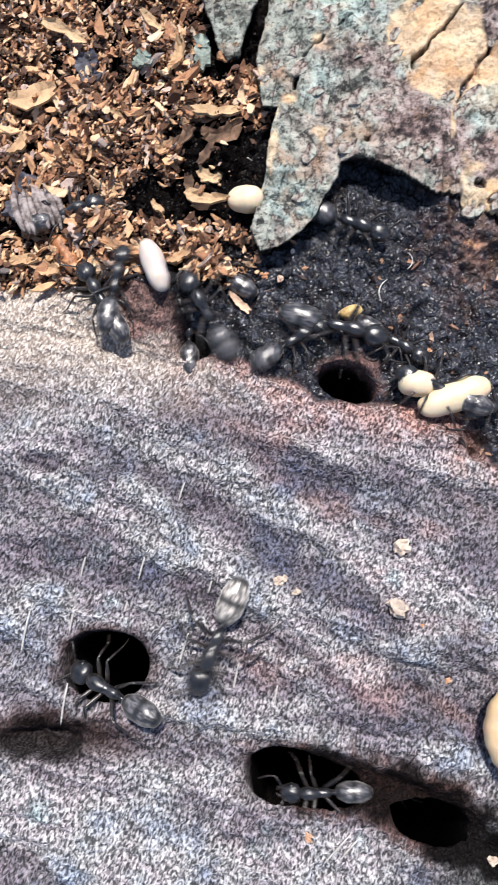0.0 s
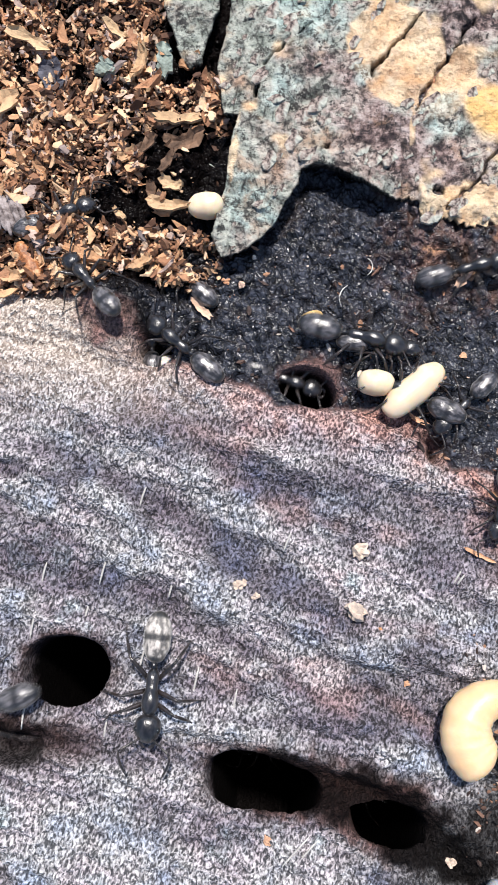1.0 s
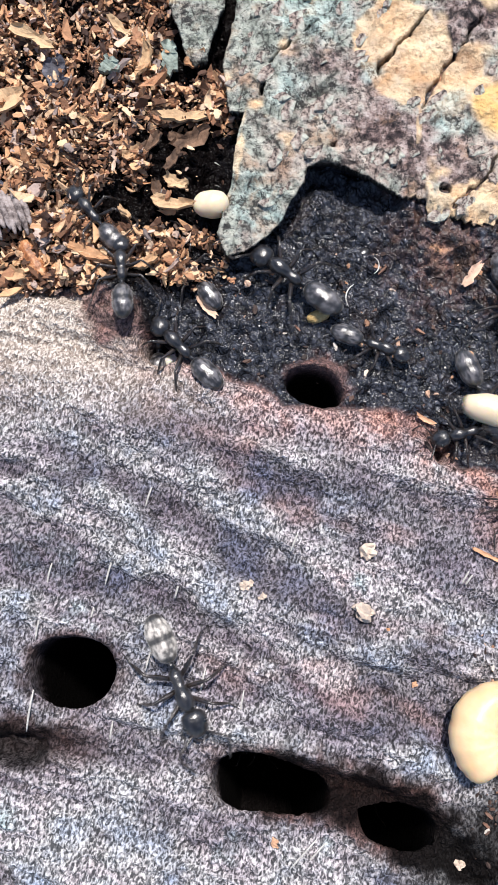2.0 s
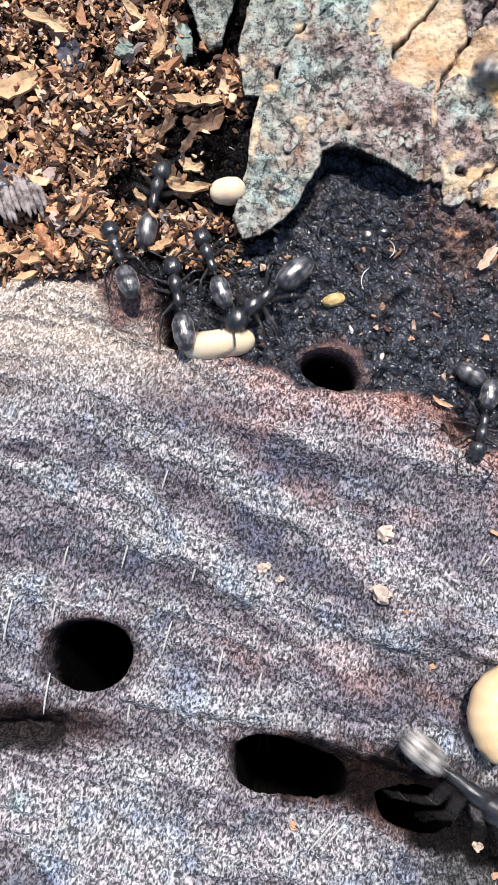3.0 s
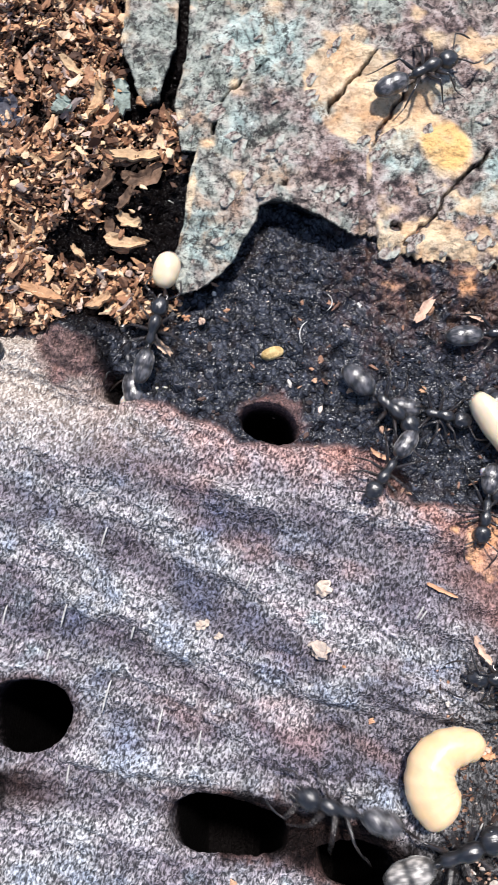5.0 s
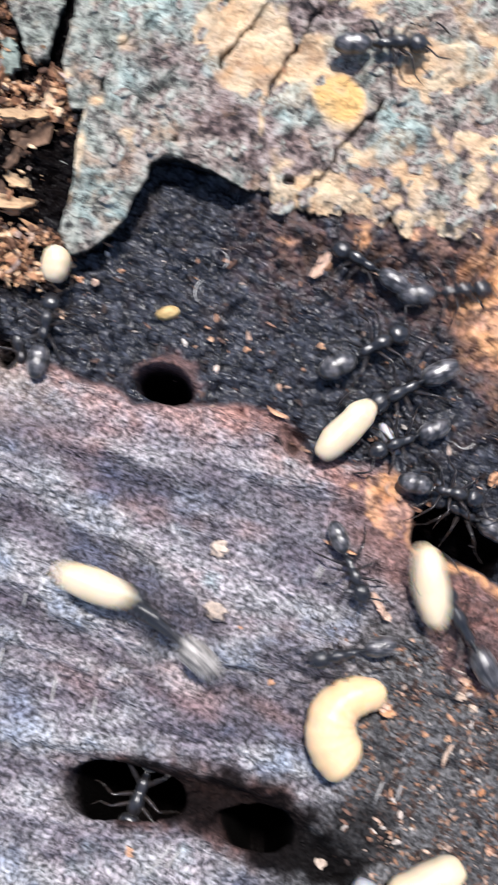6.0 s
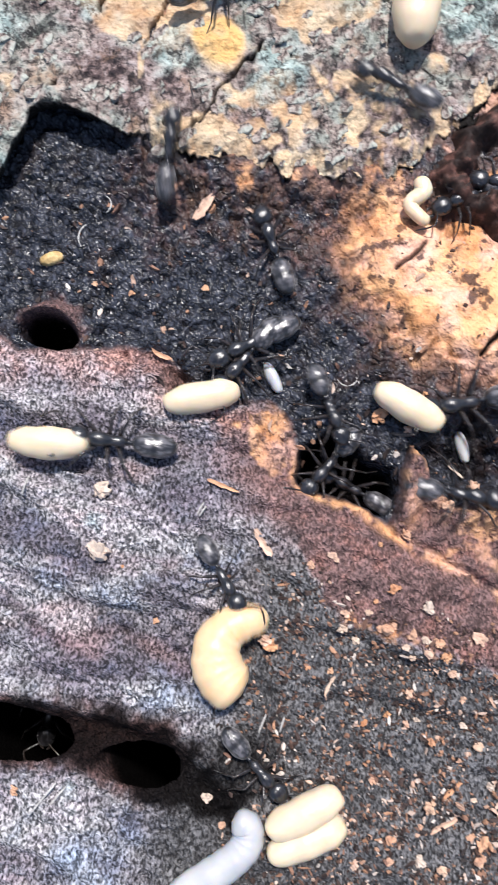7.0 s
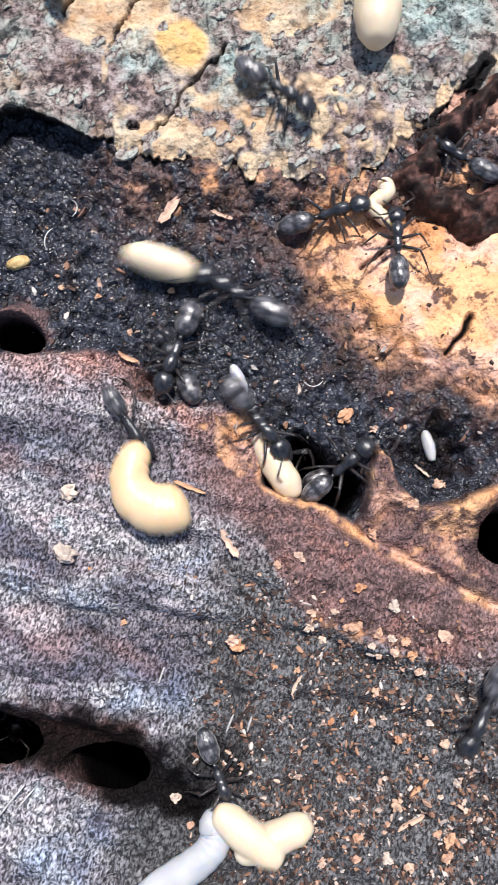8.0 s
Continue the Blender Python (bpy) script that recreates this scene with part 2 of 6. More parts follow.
PALE_CRUMB = simple_wood("pale_crumb", [(0.0, (0.62, 0.50, 0.41)), (1.0, (0.70, 0.56, 0.45))], by_object=True)
CRUMB = simple_wood("crumb", [(0.0, (0.74, 0.60, 0.48)), (0.35, (0.66, 0.33, 0.16)), (0.65, (0.72, 0.50, 0.38)), (1.0, (0.58, 0.27, 0.13))], by_object=True)
GRIT = simple_wood("grit", [(0.0, (0.02, 0.016, 0.016)), (0.42, (0.07, 0.045, 0.038)), (0.66, (0.22, 0.12, 0.085)), (0.80, (0.46, 0.25, 0.15)), (0.90, (0.62, 0.44, 0.34)), (1.0, (0.66, 0.60, 0.54))], by_island=True)
DARKBARK = simple_wood("dark_bark", [(0.36, (0.008, 0.006, 0.006)), (0.52, (0.035, 0.016, 0.012)), (0.64, (0.14, 0.065, 0.05)), (0.75, (0.30, 0.17, 0.14))], scale=700)
SOIL = simple_wood("forest_soil", [(0.3, (0.02, 0.014, 0.01)), (0.6, (0.07, 0.05, 0.03)), (0.8, (0.12, 0.09, 0.05))], scale=40)
LARVA = brood_material("larva_skin", (0.80, 0.585, 0.36), (0.74, 0.50, 0.27))
COCOON = brood_material("cocoon_silk", (0.72, 0.60, 0.44), (0.69, 0.54, 0.36))
PALE = brood_material("pale_pupa", (0.64, 0.56, 0.51), (0.56, 0.48, 0.44))
WHITE = brood_material("white_brood", (0.50, 0.50, 0.51), (0.42, 0.43, 0.45))


# ---- helpers for shapes (millimetres) ----
def lattice(ix, iy, seed):
    v = (ix.astype(np.int64) * 374761393 + iy.astype(np.int64) * 668265263 + seed * 1442695041) & 0xFFFFFFFF
    v = ((v ^ (v >> 13)) * 1274126177) & 0xFFFFFFFF
    return ((v ^ (v >> 16)) & 0xFFFF) / 65535.0


def vnoise(x, y, seed=0):
    ix, iy = np.floor(x), np.floor(y)
    u, v = x - ix, y - iy
    u, v = u * u * (3 - 2 * u), v * v * (3 - 2 * v)
    a, b = lattice(ix, iy, seed), lattice(ix + 1, iy, seed)
    c, d = lattice(ix, iy + 1, seed), lattice(ix + 1, iy + 1, seed)
    return (a * (1 - u) + b * u) * (1 - v) + (c * (1 - u) + d * u) * v - 0.5


def fbm(x, y, size, octaves=3, seed=0):
    out, amp = 0.0, 1.0
    for o in range(octaves):
        out = out + amp * vnoise(x / size + 17.3 * o, y / size - 9.1 * o, seed + o)
        size, amp = size / 2.1, amp * 0.5
    return out


def step(a, b, v):
    s = np.clip((v - a) / (b - a), 0, 1)
    return s * s * (3 - 2 * s)


def inside(x, y, poly):
    """Signed distance to a polygon, positive inside."""
    far = np.full(x.shape, 1e9)
    odd = np.zeros(x.shape, bool)
    for (ax, ay), (bx, by) in zip(poly, poly[1:] + poly[:1]):
        ex, ey = bx - ax, by - ay
        s = np.clip(((x - ax) * ex + (y - ay) * ey) / (ex * ex + ey * ey), 0, 1)
        far = np.minimum(far, (x - ax - s * ex) ** 2 + (y - ay - s * ey) ** 2)
        if ay != by:
            odd ^= ((ay > y) != (by > y)) & (x < (bx - ax) * (y - ay) / (by - ay) + ax)
    return np.where(odd, 1, -1) * np.sqrt(far)


def along(x, y, line):
    """Distance to an open line."""
    far = np.full(np.shape(x), 1e9)
    for (ax, ay), (bx, by) in zip(line, line[1:]):
        ex, ey = bx - ax, by - ay
        s = np.clip(((x - ax) * ex + (y - ay) * ey) / (ex * ex + ey * ey), 0, 1)
        far = np.minimum(far, (x - ax - s * ex) ** 2 + (y - ay - s * ey) ** 2)
    return np.sqrt(far)


def blob(x, y, cx, cy, rx, ry, turn=0.0):
    """About the distance in millimetres from the rim of an ellipse, positive inside."""
    c, s = math.cos(radians(turn)), math.sin(radians(turn))
    u, v = ((x - cx) * c + (y - cy) * s) / rx, (-(x - cx) * s + (y - cy) * c) / ry
    return (1 - np.sqrt(u * u + v * v)) * min(rx, ry)


# ---- the wood: plan in millimetres ----
RIM = [(-25.2, 7.0), (-20.3, 7.4), (-16.0, 7.7), (-12.1, 6.3), (-10.7, 3.4), (-9.6, 1.6), (-5.7, 1.0), (-3.8, 0.1), (-0.9, -0.8),
       (0.3, -2.2), (3.8, -2.5), (5.6, -2.1), (8.6, -2.1), (11.6, -2.8), (13.5, -4.3), (14.4, -6.2), (15.3, -7.2), (18.5, -7.1),
       (20.7, -7.4), (22.5, -9.3), (23.0, -11.6), (22.7, -13.8), (24.4, -14.8), (27.9, -16.3), (29.6, -17.7), (32.1, -19.5),
       (33.8, -20.4), (38.1, -23.2)]
SLAB = [(-160, 9)] + RIM + [(160, -70), (160, -160), (-160, -160)]
LEDGE = [(29.9, -17.9), (30.9, -16.8), (31.4, -14.8), (31.5, -12.6), (32.2, -11.4), (33.3, -12.4), (33.6, -14.4), (35.3, -16.2), (38.1, -16.2), (41.4, -14.8), (60, -12),
         (160, -20), (160, -80), (37.0, -26.0), (28.6, -19.6)]
OCHRE = [(27.0, 5.4), (29.4, 7.6), (31.9, 9.7), (34.1, 8.3), (41, 7), (60, 8), (60, -12), (46, -9.6), (39.6, -6.8), (34.4, -4.0), (30.6, -0.6), (28.6, 1.8)]
WEDGE = [(21.5, -15.9), (22.6, -19.0), (23.3, -21.6), (25.1, -24.1), (27.2, -25.2), (29.7, -26.1), (33.5, -27.7), (38, -29), (40, -22), (31.1, -18.0), (26.0, -15.0)]
PIT = [(23.2, -11.0), (22.9, -13.9), (24.6, -14.7), (27.9, -16.2), (29.8, -17.4), (31.4, -15.4), (31.0, -12.9), (28.6, -11.6), (26.0, -9.6)]


# dark and pale patches: x, y, half length, half width, turn
DARK_PATCHES = ((-8.0, -11.6, 7.0, 2.0, -24), (-1.3, -15.2, 5.0, 2.2, -20), (-8.6, -3.8, 4.5, 2.0, -15), (-15.5, -6.8, 4.0, 1.6, -20), (11.5, -21.5, 4.0, 2.4, -15),
               (5.6, -27.2, 6.0, 1.8, -8), (-15.0, -21.8, 4.0, 1.8, 0), (14.5, -15.5, 3.4, 2.2, -40), (7.5, -8.8, 4.0, 2.0, -30), (16.0, -27.0, 4.5, 2.6, 10), (20.5, -20.5, 3.0, 1.6, -30))
PALE_PATCHES = ((-5.2, -9.6, 5.0, 1.1, -24), (-11.5, -16.8, 4.5, 1.2, -15), (-17.6, -18.0, 3.6, 1.0, -10), (-17.5, -38.0, 12.0, 5.0, 3), (-9.0, -32.5, 5.5, 1.2, 5),
               (4.3, -16.5, 3.2, 1.6, -25), (4.0, -37.5, 7.0, 2.4, 8), (8.0, -25.0, 4.5, 1.0, -12), (6.0, -14.0, 6.0, 0.9, -30), (-20, -12.5, 4, 1.0, -12))

# ridges and furrows across the slab: half width, then places
RIDGES = ((1.0, [(-23.4, -4.5), (-17.7, -4.8), (-11.1, -7.0), (-7.3, -9.2), (-3.1, -11.0), (1.0, -13.1), (4.7, -15.7), (8.7, -17.8)]),
          (0.85, [(-14.6, -9.9), (-10.8, -13.4), (-7.0, -16.0), (-2.9, -19.0), (2.1, -22.3), (5.6, -23.9)]),
          (0.85, [(-23.0, -9.6), (-18.7, -10.9), (-14.4, -13.1), (-10.7, -15.7)]),
          (0.55, [(-22.3, -18.2), (-17.3, -18.5), (-12.3, -19.7), (-6.8, -21.2), (-3.2, -22.4)]), (0.5, [(-12.8, -27.0), (-3.9, -28.2)]))
FURROWS = ((1.5, [(-12.0, -8.0), (-8.6, -10.6), (-4.4, -13.2), (-0.7, -15.4), (2.9, -17.5), (6.5, -19.1)]),
           (1.3, [(-11.3, -3.3), (-6.6, -4.6), (-1.4, -8.2), (2.8, -9.4)]), (0.9, [(-21.6, -14.6), (-16.5, -16.3), (-11.5, -17.0), (-7.4, -18.7)]),
           (0.7, [(-23.1, -7.8), (-17.5, -8.6), (-13.8, -8.5)]), (1.0, [(-3.3, -21.1), (0.3, -22.3), (6.5, -26.8), (10.0, -27.1)]),
           (1.2, [(2.0, -23.8), (8.2, -24.5), (13.7, -27.6)]), (1.2, [(20.5, -22.3), (23.7, -25.9), (29.6, -28.6)]))
TROUGH = [(-0.4, -29.9), (3.9, -30.1), (8.1, -31.1), (12.3, -32.5), (14.0, -34.1), (17.2, -37.8), (16.3, -39.3), (13.5, -38.1), (8.1, -35.9), (4.7, -34.0), (-0.3, -33.8)]


def shape_of_wood(x, y):
    """Height in millimetres and the zones of the wood at places in millimetres."""
    wx = x + 0.55 * fbm(x, y, 2.6, 3, 11)
    wy = y + 0.55 * fbm(x, y, 2.6, 3, 23)
    slab = inside(wx, wy, SLAB)
    ledge = inside(wx, wy, LEDGE)
    ochre = inside(wx, wy, OCHRE) + 1.6 * fbm(x, y, 2.4, 3, 73)
    s_in = step(-0.55, 0.15, slab)
    # the slab: gentle bands that run across, and a rounded rim
    c, s = math.cos(radians(-16)), math.sin(radians(-16))
    u, v = x * c + y * s, -x * s + y * c
    vv = v + 1.2 * fbm(x, y, 9, 2, 41)
    bands = fbm(u / 5.0, vv, 3.4, 3, 31) - 0.55 * np.abs(fbm(u / 6.0, vv, 1.9, 2, 33))
    top = 1.8 * bands + 0.26 * fbm(x, y, 0.9, 2, 5) + 0.24 * fbm(x, y, 0.30, 1, 6) - 0.0009 * np.clip(-y - 10, 0, None) ** 2
    drift = 1.1 * fbm(x, y, 2.2, 3, 161)
    ridge, furrow = np.zeros(x.shape), np.zeros(x.shape)
    for wide, line in RIDGES:
        ridge = np.maximum(ridge, step(2.0, 0.4, (along(x, y, line) + drift) / wide))
    for wide, line in FURROWS:
        furrow = np.maximum(furrow, step(1.7, 0.5, (along(x, y, line) + drift) / wide))
    top = top + 0.5 * ridge - 0.55 * furrow
    trough = inside(wx, wy, TROUGH)
    top = top - 0.8 * step(-0.6, 1.2, trough)
    top = top - 0.5 * step(1.6, 0.0, slab)
    floor = -1.5 + 1.0 * fbm(x, y, 4.5, 3, 51) + 0.5 * fbm(x, y, 1.3, 2, 52) + 0.75 * fbm(x, y, 0.42, 1, 53) + 0.35 * fbm(x, y, 0.24, 1, 56)
    floor = floor - 1.3 * np.exp(-((slab + 1.4) / 1.2) ** 2)
    # the floor climbs towards the bark behind it
    floor = floor + 2.7 * step(6.5, 13.0, y + 0.10 * (x - 20)) * step(7, 13, x)
    heap = step(-4.5, -8.5, x - 0.2 * (y - 10)) * step(5.0, 7.5, y)
    floor = floor + heap * (0.7 + 2.2 * fbm(x, y, 4.0, 3, 54))
    floor = np.minimum(floor, 1.0 + 0.3 * fbm(x, y, 0.8, 2, 55))
    floor = floor - 1.8 * step(1.0, -1.5, np.abs(x + 6.0) - 1.2) * step(12.5, 16, y) * step(24, 20, y)
    l_in = step(-0.5, 0.3, ledge)
    crest = 1.1 * np.exp(-((ledge - 0.7) / 0.8) ** 2) * step(-0.6, -1.6, slab)
    floor = floor * (1 - l_in) + l_in * (-0.2 + crest + 1.1 * fbm(x, y, 3.0, 4, 61) + 0.5 * fbm(x, y, 0.7, 3, 62))
    z = floor * (1 - s_in) + top * s_in
    o_in = step(-1.2, 2.8, ochre)
    z = np.maximum(z, z * (1 - o_in) + o_in * (0.9 + 0.8 * fbm(x, y, 4, 3, 71) + 0.22 * fbm(x, y, 0.7, 3, 72)))
    # a mound with an arched hole under the rim, and lumps along the rim
    mound = blob(wx, wy, 3.6, 0.4, 3.4, 2.3, -20)
    z = np.where(slab < 0.2, np.maximum(z, -1.5 + 2.0 * step(-0.3, 1.7, mound) + 0.8 * fbm(x, y, 1.1, 3, 63)), z)
    lump = blob(wx, wy, -13.2, 6.2, 3.7, 4.0, 15)
    z = np.maximum(z, -1.0 + 2.0 * step(-0.6, 2.2, lump) + 1.0 * fbm(x, y, 1.0, 3, 64))
    # galleries
    holes = ((3.05, -0.55, 2.35, 1.45, -18, 26, 0.3), (-15.9, -24.5, 2.95, 2.35, 0, 26, 0.8), (-1.4, -32.2, 2.5, 1.85, 0, 26, 0.7), (0.4, -32.4, 2.6, 1.6, -4, 26, 0.6),
             (2.0, -32.7, 2.5, 1.4, -6, 26, 0.5), (10.1, -35.2, 2.55, 1.3, -8, 26, 0.6), (-20.8, -30.2, 4.2, 1.35, 2, 2.0, 0.2),
             (-10.2, 2.4, 1.6, 1.5, 0, 3, 0.5), (41.9, -19.3, 2.1, 2.0, 0, 14, 0.5), (13.6, -5.7, 0.9, 1.3, 20, 2.4, 0.6))
    dip, near, lean = np.zeros(x.shape), np.zeros(x.shape), np.zeros(x.shape)
    for cx, cy, rx, ry, turn, deep, soft in holes:
        b = blob(wx * 0.35 + x * 0.65, wy * 0.35 + y * 0.65, cx, cy, rx, ry, turn)
        up = np.clip((y - cy) / ry, -1, 1) * 0.5 + 0.5
        bore = deep * step(-0.12 - 1.3 * soft * up, 0.85, b) ** 1.5
        lean = np.minimum(lean, -0.5 * (deep > 4) * np.clip(bore - 0.2, 0, None) * step(0.75, 0.25, up))
        dip = np.maximum(dip, bore)
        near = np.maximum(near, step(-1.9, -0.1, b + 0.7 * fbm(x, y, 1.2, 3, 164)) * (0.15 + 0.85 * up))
    # the brown runnel between the lower galleries
    runnel = along(x, y, [(1, -31.0), (5.5, -32.0), (10, -33.4), (14.0, -36.6), (16.5, -39.6)])
    dip = np.maximum(dip, 0.9 * step(1.8, 0.2, runnel))
    pit = inside(wx, wy, PIT)
    dip = np.maximum(dip, 6.5 * step(-0.1, 1.5, pit))
    pit_b = blob(wx, wy, 37.2, -12.2, 4.4, 3.0, 10) + 2.0 * fbm(x, y, 2.2, 3, 98)
    dip = np.maximum(dip, 2.4 * step(-0.2, 1.8, pit_b) * (1 - l_in))
    z = z - dip
    rift = np.minimum(along(wx, wy, [(40.4, -1.2), (39.2, -2.8), (38.2, -4.0)]), along(wx, wy, [(34.2, 5.4), (33.0, 4.2), (31.6, 3.2)]) + 0.1)
    z = z - 0.7 * step(0.4, 0.05, rift)
    # zones
    rim = step(5.5, 0.2, slab + 1.5 * fbm(x, y, 3, 2, 81)) * step(-1.0, 0.0, slab)
    red = 0.32 * step(0.15, 0.45, fbm(u / 3, v, 3.2, 3, 82)) * step(2, -10, -x - 12)
    pink = np.clip(0.6 * step(0.0, 0.9, mound) * (slab < 0.2) + rim * step(-16, -6, x) * (0.75 + 0.4 * step(3, 10, x)) + red, 0, 1)
    char = (1 - s_in) * (1 - 0.9 * step(-0.3, 0.4, ledge)) * (1 - step(-2.4, 1.2, ochre + 2.4 * fbm(x, y, 0.9, 3, 78)))
    char = char * (1 - 0.85 * step(-0.1, 0.8, mound + 0.8 * fbm(x, y, 1.0, 2, 96)))
    mottle = step(-7.0, 0.5, ochre + 5 * fbm(x, y, 3.0, 4, 156)) + step(3.5, 9.0, y + 0.10 * (x - 20) + 4 * fbm(x, y, 3.0, 3, 157)) * step(6, 14, x)
    char = char * (1 - 0.32 * np.clip(mottle, 0, 1) * step(-0.25, 0.3, fbm(x, y, 0.8, 4, 158)))
    lo = step(7.5, 12, y + 0.10 * (x - 20) + 2.5 * fbm(x, y, 2.2, 3, 83)) * step(8, 11, x)
    gold = np.maximum(step(-1.8, 1.4, ochre + 1.6 * fbm(x, y, 1.1, 3, 74)) * (1.0 + 0.6 * fbm(x, y, 1.6, 4, 84)), 0.75 * lo * step(0.02, 0.36, fbm(x, y, 2.2, 4, 85)))
    char = char * (1 - 0.85 * lo * step(-0.02, 0.34, fbm(x, y, 2.2, 4, 85)))
    rust = step(-4.5, 1.0, ochre + 4.5 * fbm(x, y, 2.2, 4, 171)) * 0.9
    rust = np.maximum(rust, step(5.0, 11.0, y + 0.10 * (x - 20) + 4.5 * fbm(x, y, 2.0, 4, 172)) * step(7, 15, x) * 0.7 * step(-0.35, 0.25, fbm(x, y, 0.9, 3, 174)))
    lip = np.exp(-((slab - 0.1) / 0.42) ** 2) * step(20, 24, x) * step(-0.3, 0.15, fbm(x, y, 1.1, 3, 97))
    strip = along(wx, wy, [(25.6, -24.4), (28.2, -25.6), (31.0, -26.6), (34.5, -28.6)]) + 0.9 * fbm(x, y, 1.1, 3, 167)
    lip = np.maximum(lip, 0.75 * step(1.0, 0.3, strip) * step(-0.15, 0.25, fbm(x, y, 0.6, 3, 168)))
    lip = np.maximum(lip, np.exp(-((ledge - 0.5) / 0.95) ** 2) * (slab < 0) * step(-0.3, 0.15, fbm(x, y, 1.6, 3, 100)))
    lip = np.maximum(lip, 0.7 * step(0.0, 1.0, ledge) * step(0.06, 0.34, fbm(x * 0.7 + y * 0.5, y * 1.2 - x * 0.4, 1.8, 4, 176)) * (slab < 0))
    spur = blob(wx, wy, 20.6, -10.2, 1.7, 2.5, 30)
    gold = np.clip(np.maximum(np.maximum(gold, 0.9 * lip), 0.8 * step(-0.2, 0.6, spur + 1.3 * fbm(x, y, 1.0, 3, 86))), 0, 1)
    brown = step(-3.5, -0.5, slab) * step(15, 23, x + 5 * fbm(x, y, 5, 3, 87)) * step(7.5, 4.0, slab + 2.5 * fbm(x, y, 2.5, 3, 91)) * 0.85
    brown = np.maximum(brown, step(0.3, -0.3, slab))
    wedge = inside(wx, wy, WEDGE) + 0.9 * fbm(x, y, 1.2, 3, 155)
    brown = np.maximum(brown * (1 - 0.8 * step(0, 3, -wedge) * step(24, 27, x) * s_in), 0.95 * step(-0.3, 0.5, wedge) * s_in)
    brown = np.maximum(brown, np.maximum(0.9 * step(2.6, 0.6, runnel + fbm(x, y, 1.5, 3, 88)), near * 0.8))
    brown = np.maximum(brown, step(-1.5, 0.2, trough + 1.2 * fbm(x, y, 1.4, 3, 162)))
    brown = np.maximum(brown, 0.95 * step(-0.8, 0.8, lump + 1.2 * fbm(x, y, 1.5, 3, 99)))
    pale = step(-2, -12, x + 0.7 * y + 6 * fbm(x, y, 7, 3, 89)) * step(-6, 4, y)
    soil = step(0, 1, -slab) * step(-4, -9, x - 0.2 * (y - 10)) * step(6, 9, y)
    # shade inside bores and pits is coloured near black, beside heap soil and rift
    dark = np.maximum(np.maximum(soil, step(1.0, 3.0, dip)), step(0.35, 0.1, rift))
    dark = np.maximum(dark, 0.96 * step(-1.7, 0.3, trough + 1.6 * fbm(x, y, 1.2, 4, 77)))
    # painted shade that fades out above the lower gallery mouths
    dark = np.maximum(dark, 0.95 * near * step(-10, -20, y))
    dirt = blob(wx, wy, 17.4, -35.0, 4.2, 3.0, -25) + 1.8 * fbm(x, y, 1.6, 4, 175)
    dark = np.maximum(dark, 0.8 * step(-0.4, 1.3, dirt))
    dark = np.maximum(dark, 0.9 * step(-0.5, 0.4, blob(wx, wy, -20.9, -30.2, 4.3, 1.5, 2) + 0.5 * fbm(x, y, 1.0, 3, 166)))
    # shade in the hollow of the heap, put into the floor colour
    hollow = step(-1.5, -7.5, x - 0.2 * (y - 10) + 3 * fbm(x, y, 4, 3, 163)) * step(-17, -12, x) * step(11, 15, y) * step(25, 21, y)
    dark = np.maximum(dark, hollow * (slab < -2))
    scorch = along(wx, wy, [(-18.5, 9.6), (-16.6, 9.8), (-14.2, 8.8), (-12.4, 7.2), (-11.2, 5.6), (-10.5, 3.6)]) + 0.7 * fbm(x, y, 0.9, 3, 177)
    dark = np.maximum(dark, 0.8 * step(1.1, 0.2, scorch))
    tone_shade = np.zeros(x.shape)
    for cx, cy, rx, ry, turn in DARK_PATCHES:
        tone_shade = np.maximum(tone_shade, step(-0.6, 1.6, blob(wx, wy, cx, cy, rx, ry, turn) + 2.2 * fbm(x, y, 2.6, 3, 92)))
    tone_light = np.zeros(x.shape)
    for cx, cy, rx, ry, turn in PALE_PATCHES:
        tone_light = np.maximum(tone_light, step(-0.6, 1.8, blob(wx, wy, cx, cy, rx, ry, turn) + 2.2 * fbm(x, y, 2.2, 3, 93)))
    # light and shade of the bands put into colour: lows darker, crests paler
    tone_shade = np.maximum(tone_shade, 0.9 * step(-0.12, -0.42, bands + 0.2 * fbm(x, y, 1.4, 2, 90)))
    tone_light = np.maximum(tone_light, 0.9 * step(-0.02, 0.22, bands + 0.25 * fbm(x, y, 1.2, 2, 79)) * step(24, 14, x))
    # painted shade along the furrows, painted light along the ridges
    tone_shade = np.maximum(tone_shade * 0.8, 0.95 * furrow)
    tone_light = np.maximum(tone_light * (1 - 0.8 * furrow), ridge)
    tone_shade = tone_shade * (1 - 0.85 * ridge)
    gritty = step(0.4, -0.4, wedge) * step(13, 18, x - 0.35 * (y + 28) + 4 * fbm(x, y, 4, 3, 94)) * step(-19, -23, y + 0.62 * (x - 26) + 3 * fbm(x, y, 3, 3, 95)) * s_in
    return z, (np.maximum(char, 0.0), pink * (1 - lo), gold), (pale * s_in, np.clip(brown, 0, 1), dark), lean, (tone_shade * s_in, tone_light * s_in * (1 - 0.7 * tone_shade), gritty), (rust, 0 * x, 0 * x)


